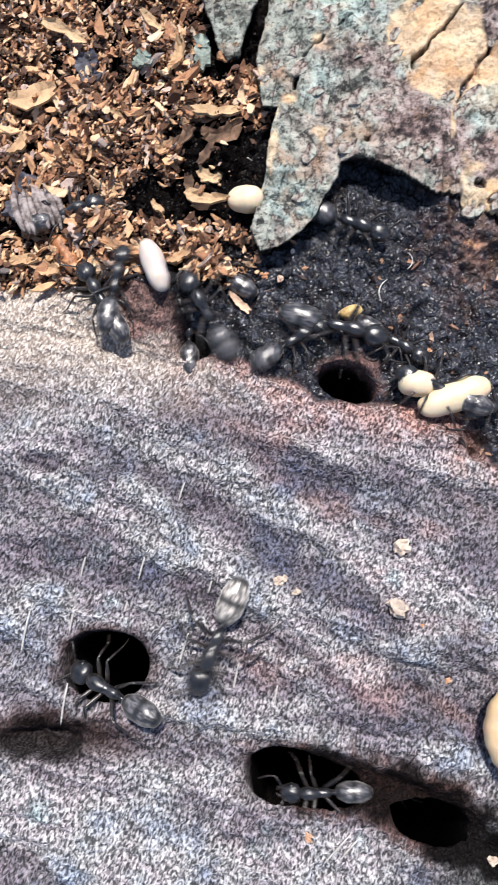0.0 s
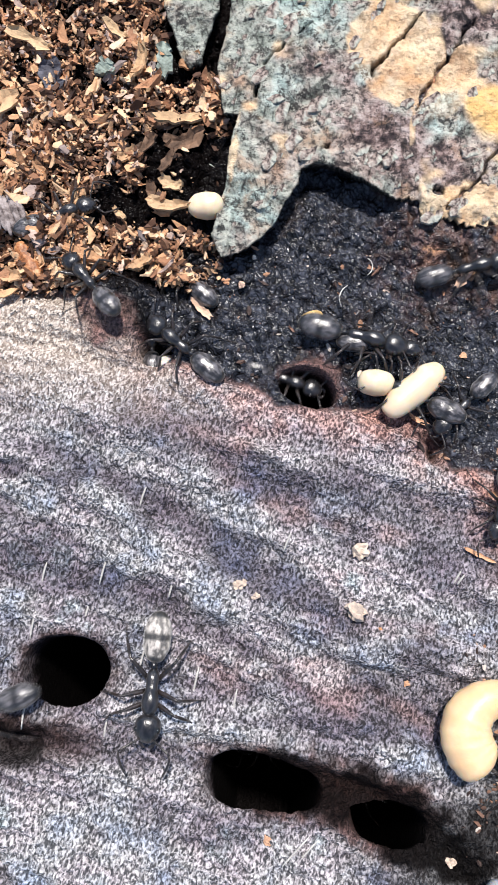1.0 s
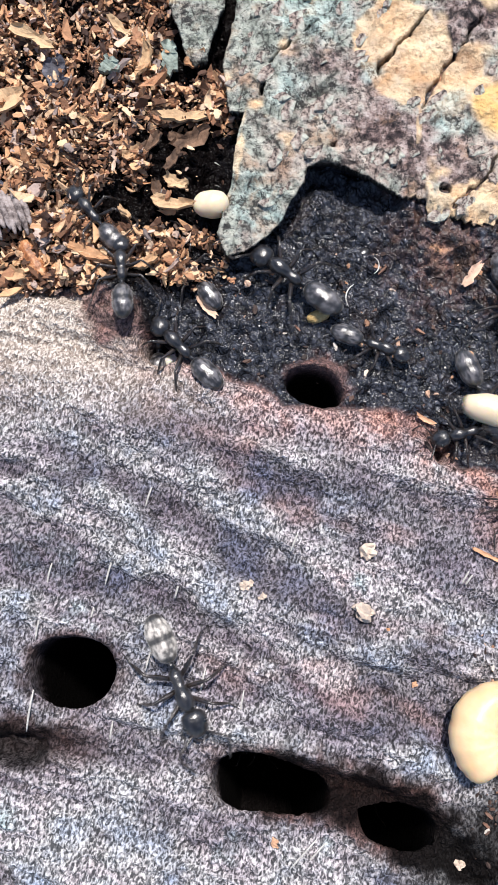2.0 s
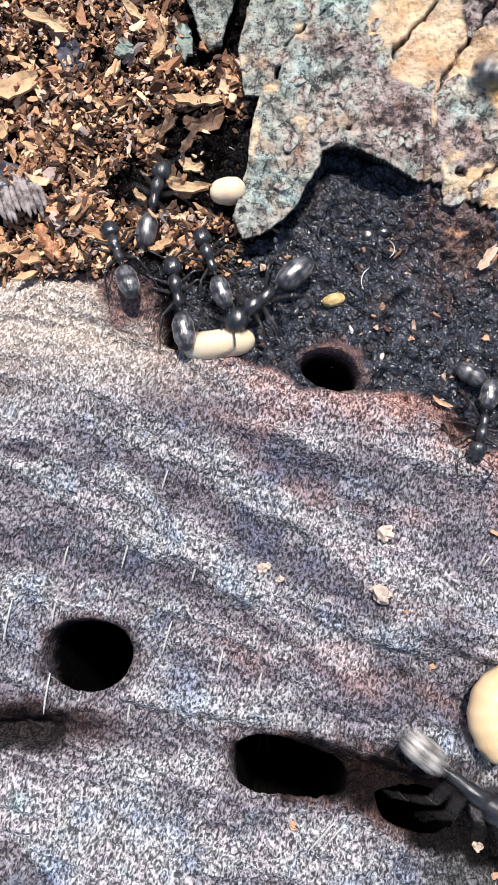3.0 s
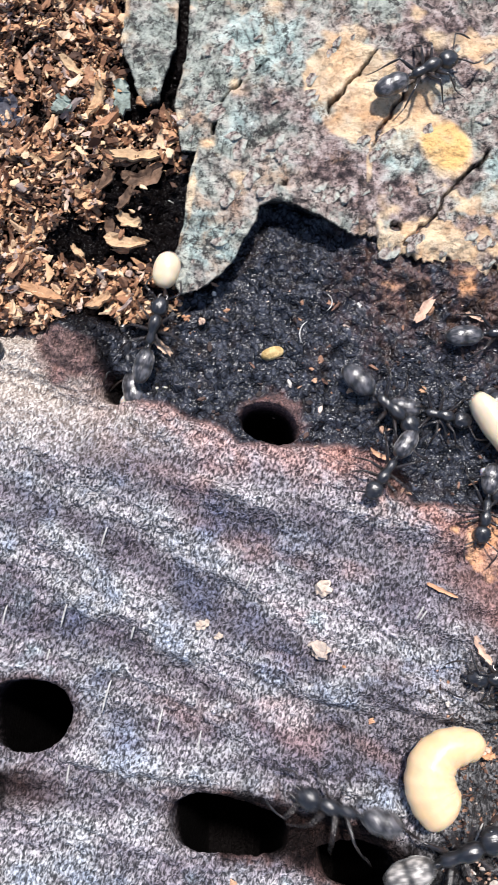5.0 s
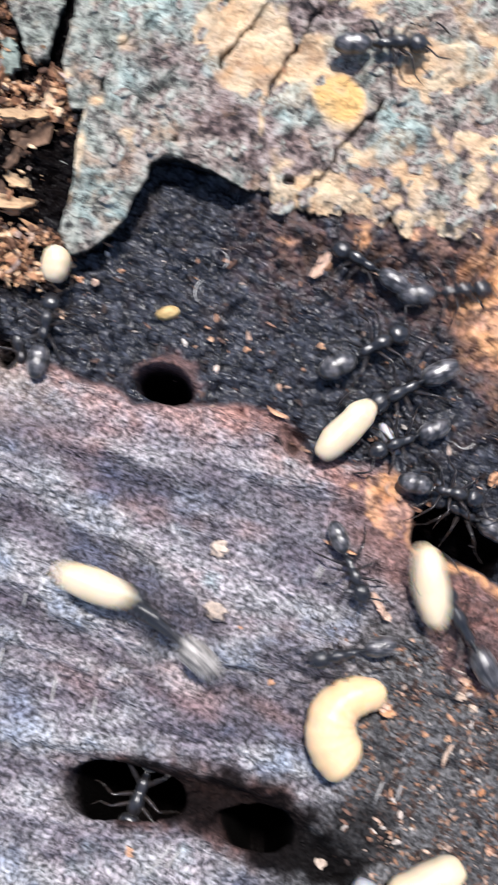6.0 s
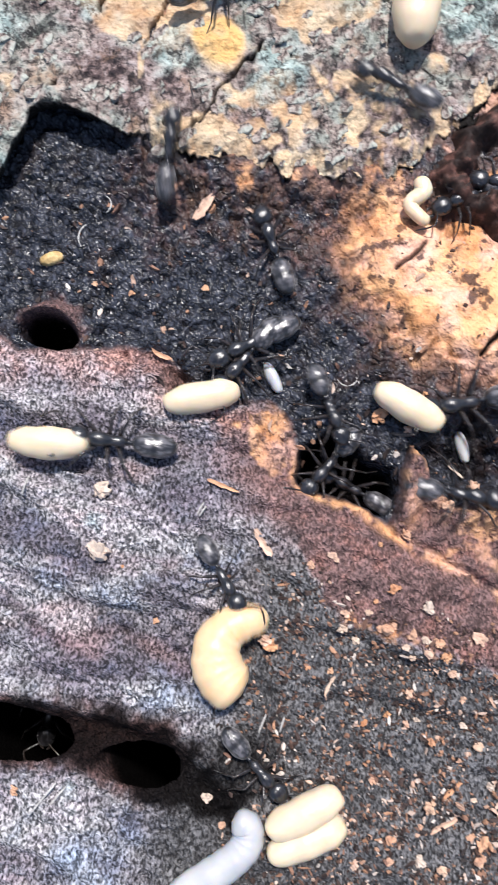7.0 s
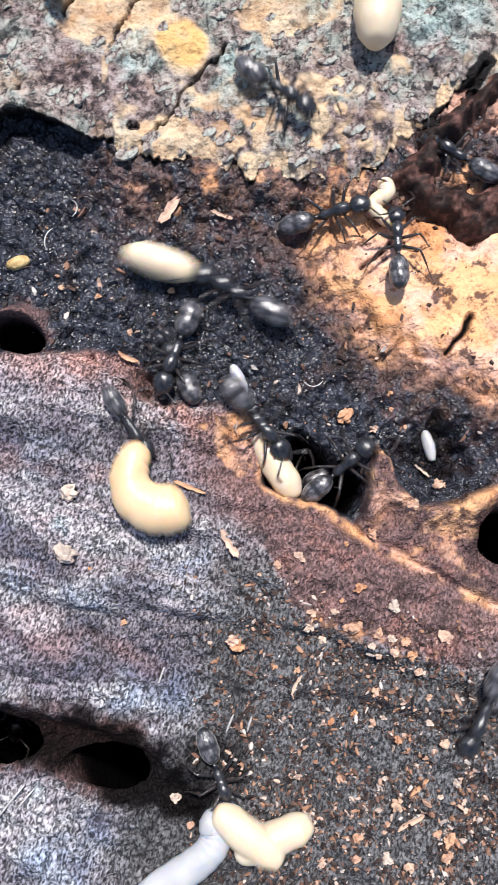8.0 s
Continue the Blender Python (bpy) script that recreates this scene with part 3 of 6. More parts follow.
def spaced(lo, hi, fine, ends):
    """Grid lines: fine between lo and hi, ever wider out to the ends."""
    mid = list(np.arange(lo, hi + fine / 2, fine))
    gap, a, b = fine, [lo], [hi]
    while a[-1] > ends[0] or b[-1] < ends[1]:
        gap *= 1.25
        a.append(max(a[-1] - gap, ends[0]))
        b.append(min(b[-1] + gap, ends[1]))
        if gap > 400:
            break
    return np.array(sorted(set(a[1:])) + mid + sorted(set(b[1:])))


def sheet(name, xs, ys, z, zones, material, keep=None, lean=None):
    """A mesh over a grid of lines; zones: named colour layers."""
    nx, ny = len(xs), len(ys)
    gx, gy = np.meshgrid(xs, ys)
    if lean is not None:
        gx, gy = gx + lean[0], gy + lean[1]
    co = np.stack([gx, gy, z], -1).reshape(-1, 3) * MM
    i = np.arange(nx * ny).reshape(ny, nx)
    quads = np.stack([i[:-1, :-1], i[:-1, 1:], i[1:, 1:], i[1:, :-1]], -1)
    quads = quads[keep] if keep is not None else quads.reshape(-1, 4)
    used, inv = np.unique(quads, return_inverse=True)
    quads, co = inv.reshape(-1, 4), co[used]
    me = bpy.data.meshes.new(name)
    me.vertices.add(len(co))
    me.vertices.foreach_set("co", co.ravel())
    me.loops.add(quads.size)
    me.loops.foreach_set("vertex_index", quads.ravel().astype(np.int32))
    me.polygons.add(len(quads))
    me.polygons.foreach_set("loop_start", np.arange(0, quads.size, 4, dtype=np.int32))
    me.update(calc_edges=True)
    me.polygons.foreach_set("use_smooth", np.ones(len(quads), bool))
    for key, layers in zones.items():
        data = np.ones((nx * ny, 4), np.float32)
        for k, layer in enumerate(layers):
            data[:, k] = np.broadcast_to(layer, (ny, nx)).ravel()
        me.color_attributes.new(key, "FLOAT_COLOR", "POINT").data.foreach_set("color", data[used].ravel())
    me.materials.append(material)
    return new(name, me)


def build_wood():
    xs, ys = spaced(-31, 48, 0.105, (-170, 170)), spaced(-47, 37, 0.105, (-170, 170))
    gx, gy = np.meshgrid(xs, ys)
    z, zone, zone_b, lean, zone_c, zone_d = shape_of_wood(gx, gy)
    z[0, :] = z[-1, :] = -70
    z[:, 0] = z[:, -1] = -70
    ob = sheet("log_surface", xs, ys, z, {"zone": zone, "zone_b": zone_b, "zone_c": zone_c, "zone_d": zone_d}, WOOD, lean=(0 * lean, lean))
    return tagged(ob, "weathered grey decaying wood with charred floor and gallery holes", "wood", kind="structure")


def height(x, y):
    """Height of the wood at one place, in millimetres."""
    return float(shape_of_wood(np.array([[float(x)]]), np.array([[float(y)]]))[0][0, 0])


build_wood()

ground = bmesh.new()
bmesh.ops.create_circle(ground, cap_ends=True, segments=64, radius=400.0)
ground_mesh = bpy.data.meshes.new("ground")
ground.to_mesh(ground_mesh)
ground_mesh.materials.append(SOIL)
ground_ob = new("ground", ground_mesh)
ground_ob.location.z = -0.065
tagged(ground_ob, "dark forest soil under the log", "ground", kind="structure")


# ---- bark plates ----
PLATE = [(-4.4, 60), (-4.6, 31.9), (-5.6, 27.0), (-4.9, 23.1), (-3.6, 22.8), (-4.3, 19.7), (-4.6, 16.1), (-5.3, 13.6), (-5.7, 12.1),
         (-4.5, 10.1), (-3.3, 10.4), (-1.2, 11.9), (-0.3, 12.9), (1.7, 16.7), (1.9, 18.2), (3.1, 18.5), (5.3, 17.9), (7.6, 16.8),
         (9.8, 15.9), (11.8, 14.3), (15, 13.3), (18.3, 14.0), (20.1, 13.0), (22.8, 11.9), (25.6, 12.1), (29.3, 11.4), (31.6, 11.4),
         (34, 12.0), (36.5, 14.7), (39.4, 15.9), (41.2, 18.4), (60, 20), (60, 60)]
CRACKS = ([(12.2, 33), (11.3, 31.6), (9.4, 29.4), (7.6, 26.7)], [(16.4, 32), (15.4, 30), (12.9, 26.2), (11.7, 23.6)],
          [(21.7, 23.2), (18.0, 19.1), (16.1, 16.6), (14.2, 14.7)], [(2.5, 31.5), (0.6, 29.6), (-1.5, 27.5)], [(-2.3, 24.6), (-1.6, 26.6)], [(38.9, 15.9), (41.2, 17.8), (43.5, 20.4)])


def build_bark(name, poly, box, top, label):
    xs, ys = np.arange(box[0], box[1], 0.13), np.arange(box[2], box[3], 0.13)
    x, y = np.meshgrid(xs, ys)
    wx, wy = x + 0.3 * fbm(x, y, 1.4, 2, 101), y + 0.3 * fbm(x, y, 1.4, 2, 111)
    d = inside(wx, wy, poly) + 1.5 * fbm(x * 2.2, y * 0.45, 1.6, 3, 112) * step(8, 12, x)
    z = top + 1.1 * fbm(x, y, 7, 3, 121) + 0.62 * fbm(x, y, 1.7, 4, 122) + 0.18 * fbm(x, y, 0.5, 2, 123)
    crack = np.full(x.shape, 9.0)
    for line in CRACKS:
        crack = np.minimum(crack, along(x + 0.6 * fbm(x, y, 1.1, 3, 131), y, line) + 0.14 * fbm(x, y, 1.3, 2, 132))
    z = z - 1.1 * step(0.22, 0.03, crack)
    wide = along(x + 0.5 * fbm(x, y, 1.1, 3, 133), y, [(38.4, 15.4), (41.0, 17.6), (43.8, 20.6)]) + 0.4 * fbm(x, y, 1.5, 2, 134)
    crack = np.minimum(crack, wide - 0.55)
    hollow = blob(wx, wy, 39.0, 20.2, 1.5, 0.9, 20)
    z = z - 0.8 * step(-0.2, 0.6, hollow)
    dots = np.minimum(np.hypot(x - 4.0, y - 19.9) / 0.34, np.hypot((x - 13.5), (y - 16.3)) / 0.55)
    z = z - 0.9 * step(1.05, 0.75, dots)
    z = z - 0.5 * step(1.2, 0.2, d) * step(8, 12, x)
    z = np.where(d > 0, z, z - 0.5 * np.clip(-d / 0.12, 0, 1) - 5.0 * np.clip(-d / 0.14 - 0.4, 0, 1))
    green = step(4, -4, x - 0.3 * (y - 20) + 7 * fbm(x, y, 4, 3, 141)) * 0.9
    yel = np.maximum(blob(wx, wy, 17.9, 23.4, 2.3, 3.0, 20), blob(wx, wy, 10.0, 29.0, 4.4, 5.0, 40) + 1.2 * fbm(x, y, 3, 3, 142))
    yel = np.maximum(yel, blob(wx, wy, 14.6, 26.0, 2.4, 3.6, -30) + 1.0 * fbm(x, y, 2, 3, 147))
    yel = np.maximum(yel, blob(wx, wy, 26.6, 26.0, 4.0, 2.4, 0) + 1.6 * fbm(x, y, 1.8, 3, 153))
    yel = np.maximum(yel, blob(wx, wy, 24.4, 12.2, 5.5, 1.1, -4) + 0.9 * fbm(x, y, 1.2, 3, 154))
    yel = np.maximum(yel, blob(wx, wy, 18.0, 14.8, 4.6, 2.0, -8) + 1.6 * fbm(x, y, 1.6, 3, 143))
    yel = np.maximum(yel, 1.2 * fbm(x, y, 2.6, 3, 144) - 0.36)
    yel = np.maximum(yel, blob(wx, wy, 25.0, 17.0, 6.0, 3.5, -20) * 0.4 + 2.6 * fbm(x, y, 2.2, 3, 149) - 0.5)
    yel = np.maximum(yel, 0.7 - np.abs(wx + 4.0 - 0.1 * (wy - 18)) - 0.25 * np.abs(wy - 20) + fbm(x, y, 1.5, 2, 145))
    yel = np.maximum(yel, np.where(x > 11, (1.0 - d) * 0.8 * step(11, 14, x) - 0.25 + 1.8 * fbm(x * 1.7, y * 0.6, 1.6, 3, 178), -9))
    ochre = step(-0.1, 0.35, yel) * (0.82 + 0.5 * fbm(x, y, 1.2, 3, 150))
    disc = step(-0.2, 0.5, blob(wx, wy, 17.9, 23.5, 2.2, 2.4, 20))
    plum = np.maximum.reduce([blob(wx, wy, px, py, rx, ry, turn) for px, py, rx, ry, turn in
                              ((9.2, 20.9, 4.2, 2.6, -30), (12.5, 19.0, 3.5, 2.0, -20), (3.2, 27.0, 2.4, 1.4, -30), (17.5, 33.5, 5.0, 4.0, 0), (22.0, 17.0, 2.6, 2.2, 0), (33.0, 15.0, 5.0, 3.0, 10), (29.5, 19.5, 2.4, 1.6, 0), (38, 22, 3, 2, 0))])
    plum = step(-0.9, 0.9, plum + 2.4 * fbm(x, y, 2.0, 4, 151))
    mint = np.maximum.reduce([blob(wx, wy, px, py, rx, ry, turn) for px, py, rx, ry, turn in
                              ((13.9, 23.2, 2.1, 1.7, 20), (-0.2, 24.6, 1.6, 1.2, 60), (2.0, 33.0, 4.0, 3.5, 0), (23.1, 21.5, 2.6, 2.6, 0), (22.0, 18.8, 2.2, 1.6, 0), (39.5, 25.0, 4.0, 3.0, 0), (-2.2, 14.6, 2.4, 3.4, 20), (7.4, 27.0, 1.2, 0.7, 30), (30, 26.5, 2, 1.2, 0))])
    mint = step(-0.6, 0.8, mint + 1.8 * fbm(x, y, 1.8, 4, 152)) * 0.85
    # pinholes are shallow; black colour stands in for the shade down them
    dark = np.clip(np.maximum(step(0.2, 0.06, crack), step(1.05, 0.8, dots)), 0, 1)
    # edge and underside blackened in place of the shade below the plate
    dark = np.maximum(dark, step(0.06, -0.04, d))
    # the sides lean in under the plate
    sy, sx = np.gradient(d, 0.13)
    size = np.maximum(np.hypot(sx, sy), 0.3)
    under = 2.6 * np.clip(-d / 0.14 - 0.4, 0, 1)
    kept = np.maximum.reduce([d[:-1, :-1], d[1:, :-1], d[:-1, 1:], d[1:, 1:]]) > -0.4
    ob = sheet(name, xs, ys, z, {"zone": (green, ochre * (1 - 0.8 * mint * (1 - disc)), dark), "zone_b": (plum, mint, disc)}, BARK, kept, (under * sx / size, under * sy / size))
    return tagged(ob, label, "bark"), xs, ys, z, d


plate, plate_x, plate_y, plate_z, plate_d = build_bark("bark_plate", PLATE, (-8, 50, 8, 45), 2.0, "flaking lichen-grey bark plate with ochre patches and fissures")
build_bark("bark_strip", [(-10.2, 45), (-10.4, 33), (-9.0, 29), (-8.0, 27.6), (-6.9, 28), (-6.6, 30), (-5.6, 33), (-5.2, 45)], (-13, -3, 25, 45), 1.4, "narrow strip of grey-green lichened bark")


# ---- helpers for things ----
def part(name, bm, material, parent=None, label="", at=None, smooth=True):
    """Links a bmesh, made in millimetres, as one mesh object under a thing or part."""
    bmesh.ops.recalc_face_normals(bm, faces=bm.faces)
    me = bpy.data.meshes.new(name)
    for v in bm.verts:
        v.co *= MM
    bm.to_mesh(me)
    bm.free()
    me.materials.append(material)
    me.polygons.foreach_set("use_smooth", [smooth] * len(me.polygons))
    ob = new(name, me)
    if parent:
        ob.parent = parent
    if at:
        ob.location = Vector(at) * MM
    return tagged(ob, label) if label else ob


def tube(bm, points, radii, segments=8, flat=1.0):
    """A closed tube through points with a radius at each; flat squashes it in z."""
    points = [Vector(p) for p in points]
    rings = []
    for k, p in enumerate(points):
        d = (points[min(k + 1, len(points) - 1)] - points[max(k - 1, 0)]).normalized()
        side = d.cross(Vector((0, 0, 1)))
        side = side.normalized() if side.length > 1e-3 else Vector((1, 0, 0))
        up = side.cross(d)
        rings.append([bm.verts.new(p + radii[k] * (math.cos(a) * side + flat * math.sin(a) * up))
                      for a in (2 * math.pi * j / segments for j in range(segments))])
    for r, s in zip(rings, rings[1:]):
        for j in range(segments):
            bm.faces.new((r[j], r[(j + 1) % segments], s[(j + 1) % segments], s[j]))
    bm.faces.new(rings[0])
    bm.faces.new(rings[-1])
    return bm


def curve(points, n):
    """n places along a smooth curve through the points."""
    pts = [Vector(p) for p in points]
    pts = [2 * pts[0] - pts[1]] + pts + [2 * pts[-1] - pts[-2]]
    out = []
    for k in range(n):
        s = k / (n - 1) * (len(pts) - 3)
        i = min(int(s), len(pts) - 4)
        u = s - i
        a, b, c, d = pts[i:i + 4]
        out.append(0.5 * (2 * b + (c - a) * u + (2 * a - 5 * b + 4 * c - d) * u * u + (3 * b - a - 3 * c + d) * u ** 3))
    return out


def spindle(half, radius, blunt=0.6, rings=14, segments=18, ridge=0.0, ridges=0, wobble=0.0, seed=0):
    """A blunt-ended body along x."""
    bm = bmesh.new()
    pts, rad = [], []
    for k in range(rings + 1):
        a = math.pi * k / rings
        pts.append((-half * math.cos(a), 0, 0))
        r = radius * max(math.sin(a), 0.0) ** blunt
        r *= 1 - ridge * (0.5 + 0.5 * math.cos(2 * math.pi * ridges * k / rings)) if ridges else 1
        rad.append(max(r, radius * 0.03))
    tube(bm, pts, rad, segments)
    if wobble:
        for v in bm.verts:
            v.co += wobble * noise.noise_vector(v.co * 0.8 + Vector((seed * 7.1, 0, 0)))
    return bm


def empty(name):
    return new(name)


# ---- ants ----
def ant_material(name, base, rough, sheen, bands=False):
    m = Mat(name, rough, 0.85)
    a = m.noise(3000, 3, 0.6, m.mapped((0.45, 1, 1)))
    col = m.mix(m.ramp(a, [(0.4, 0.0), (0.62, 1.0)]), tuple(0.3 * c for c in base), tuple(1.6 * c for c in base))
    if bands:
        wave = m.node("ShaderNodeTexWave")
        wave.inputs["Scale"].default_value, wave.inputs["Distortion"].default_value = 190, 0.6
        m.link(m.co, wave.inputs["Vector"])
        col = m.mix(m.ramp(wave.outputs["Fac"], [(0.05, 0.9), (0.35, 0.0)]), col, (0.008, 0.007, 0.007))
    m.b.inputs["Sheen Weight"].default_value = sheen
    m.b.inputs["Sheen Roughness"].default_value = 0.35
    return m.done(col, m.bump(a, 0.45, 0.00016))


BODY = ant_material("ant_body", (0.016, 0.015, 0.017), 0.30, 0.06)
GASTER = ant_material("ant_gaster", (0.085, 0.080, 0.084), 0.30, 0.35, True)
PALE_GASTER = ant_material("ant_pale_gaster", (0.36, 0.33, 0.30), 0.36, 0.5, True)
LEG = ant_material("ant_leg", (0.022, 0.016, 0.014), 0.3, 0.05)
EYE = ant_material("ant_eye", (0.006, 0.006, 0.006), 0.15, 0.0)


def build_ant(gaster_material):
    """An ant that heads along +x; its feet stand at z = 0; millimetres."""
    ant = empty("ant")
    bm = bmesh.new()
    tube(bm, curve([(2.15, 0, 1.35), (2.6, 0, 1.45), (3.2, 0, 1.42), (3.75, 0, 1.25), (4.1, 0, 1.05)], 13),
         [0.22, 0.55, 0.78, 0.9, 0.95, 0.97, 0.96, 0.92, 0.86, 0.77, 0.66, 0.5, 0.25], 16, 0.78)
    head = part("head", bm, BODY, ant)
    for side in (1, -1):
        bm = bmesh.new()
        bmesh.ops.create_uvsphere(bm, u_segments=10, v_segments=7, radius=0.2)
        bmesh.ops.translate(bm, verts=bm.verts, vec=(3.2, side * 0.78, 1.72))
        part("eye", bm, EYE, head)
        bm = tube(bmesh.new(), curve([(3.95, side * 0.35, 1.0), (4.35, side * 0.45, 0.95), (4.6, side * 0.1, 0.9)], 6), [0.2, 0.19, 0.16, 0.13, 0.09, 0.03], 7, 0.6)
        part("mandible", bm, LEG, head)
        bm = tube(bmesh.new(), curve([(3.75, side * 0.3, 1.6), (4.3, side * 1.2, 2.0), (4.75, side * 1.85, 2.1)], 7), [0.07, 0.08, 0.08, 0.08, 0.09, 0.09, 0.08], 6)
        tube(bm, curve([(4.75, side * 1.85, 2.1), (5.5, side * 1.75, 1.7), (6.5, side * 1.3, 1.0)], 8), [0.08, 0.08, 0.09, 0.09, 0.1, 0.1, 0.09, 0.04], 6)
        part("antenna", bm, LEG, head)
    bm = tube(bmesh.new(), curve([(2.3, 0, 1.4), (1.7, 0, 1.65), (0.9, 0, 1.72), (0.2, 0, 1.55), (-0.6, 0, 1.45), (-1.0, 0, 1.1)], 15),
              [0.2, 0.4, 0.55, 0.62, 0.64, 0.62, 0.55, 0.46, 0.42, 0.45, 0.48, 0.46, 0.4, 0.28, 0.15], 14)
    part("thorax", bm, BODY, ant)
    bm = tube(bmesh.new(), [(-0.8, 0, 1.05), (-1.05, 0, 1.2), (-1.15, 0, 1.65), (-1.3, 0, 1.65), (-1.45, 0, 1.2), (-1.65, 0, 1.15)], [0.16, 0.24, 0.2, 0.18, 0.22, 0.16], 9)
    part("petiole", bm, BODY, ant)
    bm = spindle(1.75, 1.08, 0.85, 30, 20, 0.06, 4)
    for v in bm.verts:
        v.co.z *= 0.9
        v.co.x *= 1.0 if v.co.x > 0 else 1.15
        v.co += Vector((-3.15, 0, 1.4))
    part("gaster", bm, gaster_material, ant, "banded gaster with a silvery sheen")
    for side in (1, -1):
        for x0, knee, ankle, foot in ((1.45, (2.3, 1.7, 2.1), (3.0, 2.7, 0.7), (3.9, 3.2, 0.0)),
                                      (0.6, (0.7, 2.1, 2.2), (0.5, 3.3, 0.6), (0.4, 4.1, 0.0)),
                                      (-0.3, (-1.4, 1.9, 2.3), (-2.6, 2.9, 0.7), (-3.9, 3.5, 0.0))):
            root = Vector((x0, side * 0.42, 1.25))
            k, a, f = (Vector((p[0], side * p[1], p[2])) - root for p in (knee, ankle, foot))
            bm = tube(bmesh.new(), curve([(0, 0, 0), k * 0.5 + Vector((0, 0, -0.05)), k], 6), [0.2, 0.17, 0.19, 0.17, 0.13, 0.1], 7)
            tube(bm, curve([k, (k + a) / 2 + Vector((0, 0, 0.08)), a], 5), [0.1, 0.12, 0.12, 0.1, 0.07], 6)
            tube(bm, curve([a, (a + f) / 2 + Vector((0, 0, -0.1)), f], 5), [0.07, 0.06, 0.05, 0.05, 0.03], 5)
            part("leg", bm, LEG, ant, at=root)
    return ant


# ---- brood ----
def build_cocoon(kind, material, seed, label):
    half, radius, blunt = {"cocoon": (3.05, 1.32, 0.64), "white_pupa": (2.3, 1.0, 0.75), "round_cocoon": (1.5, 1.15, 0.75),
                           "pair_cocoon": (3.05, 1.32, 0.62), "bark_cocoon": (3.6, 2.0, 0.72), "thin_pupa": (1.35, 0.5, 0.6)}[kind]
    ob = part("cocoon", spindle(half, radius, blunt, 22, 22, 0.03, 5, 0.12, seed), material)
    return tagged(ob, label, "cocoon", "ant brood")


def build_larva(points, radii, material, label, name="larva"):
    n = 34
    pts = curve(points, n)
    rr = np.interp(np.linspace(0, 1, n), np.linspace(0, 1, len(radii)), radii)
    rad = []
    for k in range(n):
        s = k / (n - 1)
        end = min(1.0, math.sqrt(max(1 - (1 - min(s, 1 - s) / 0.13) ** 2, 0.0)) + 0.02) if min(s, 1 - s) < 0.13 else 1.0
        rad.append(float(rr[k]) * end * (1 - 0.045 * (0.5 + 0.5 * math.cos(2 * math.pi * 11 * s))))
    bm = tube(bmesh.new(), pts, rad, 22, 0.95)
    for v in bm.verts:
        v.co += 0.1 * noise.noise_vector(v.co * 0.7)
    return tagged(part(name, bm, material), label, "larva", "ant brood")


# ---- chips, crumbs, grit ----
def build_chip(name, length, width, thick, curl, seed, material, label, category):
    """A torn shaving: a thin bent plate with ragged ends."""
    rnd = random.Random(seed)
    bm = bmesh.new()
    n, m = 9, 4
    grid = []
    for i in range(n):
        s = i / (n - 1) * 2 - 1
        w = width * (1 - 0.45 * abs(s) ** 4) * rnd.uniform(0.6, 1.15)
        row = []
        for j in range(m):
            q = j / (m - 1) * 2 - 1
            x = s * length / 2 + rnd.uniform(-1, 1) * 0.07 * length
            row.append((x, q * w / 2 + 0.12 * width * math.sin(2.5 * s + seed), curl * s * s + 0.18 * width * q * q + rnd.uniform(-1, 1) * 0.06 * width))
        grid.append(row)
    top = [[bm.verts.new((x, y, z + thick)) for x, y, z in r] for r in grid]
    low = [[bm.verts.new((x, y, z)) for x, y, z in r] for r in grid]
    for i in range(n - 1):
        for j in range(m - 1):
            bm.faces.new((top[i][j], top[i + 1][j], top[i + 1][j + 1], top[i][j + 1]))
            bm.faces.new((low[i][j], low[i][j + 1], low[i + 1][j + 1], low[i + 1][j]))
        bm.faces.new((top[i][0], low[i][0], low[i + 1][0], top[i + 1][0]))
        bm.faces.new((top[i][-1], top[i + 1][-1], low[i + 1][-1], low[i][-1]))
    for j in range(m - 1):
        bm.faces.new((top[0][j], top[0][j + 1], low[0][j + 1], low[0][j]))
        bm.faces.new((top[-1][j], low[-1][j], low[-1][j + 1], top[-1][j + 1]))
    return tagged(part(name, bm, material, smooth=False), label, category)


def build_crumb(size, seed, material, label, name="crumb", stretch=1.0):
    bm, rnd = bmesh.new(), random.Random(900 + seed)
    size *= 0.62
    for k in range(6):
        r = size * (0.85 if k == 0 else rnd.uniform(0.3, 0.6))
        made = bmesh.ops.create_icosphere(bm, subdivisions=1 if k else 2, radius=r)["verts"]
        a, far = rnd.uniform(0, 6.28), 0 if k == 0 else size * rnd.uniform(0.35, 0.75)
        spin = Euler((rnd.uniform(0, 6), rnd.uniform(0, 6), rnd.uniform(0, 6))).to_matrix()
        for v in made:
            e = noise.noise_vector(v.co / r * 1.6 + Vector((seed * 1.3, k * 5.0, seed)))
            v.co = v.co * (1 + 0.8 * e.x) + 0.3 * r * e
            v.co.y *= 0.7
            v.co = spin @ v.co + Vector((far * math.cos(a) * stretch, far * math.sin(a), rnd.uniform(-0.1, 0.35) * size))
            v.co.z *= 0.75
    return tagged(part(name, bm, material, smooth=False), label, name.replace("_", " "), "crumbs on the wood")


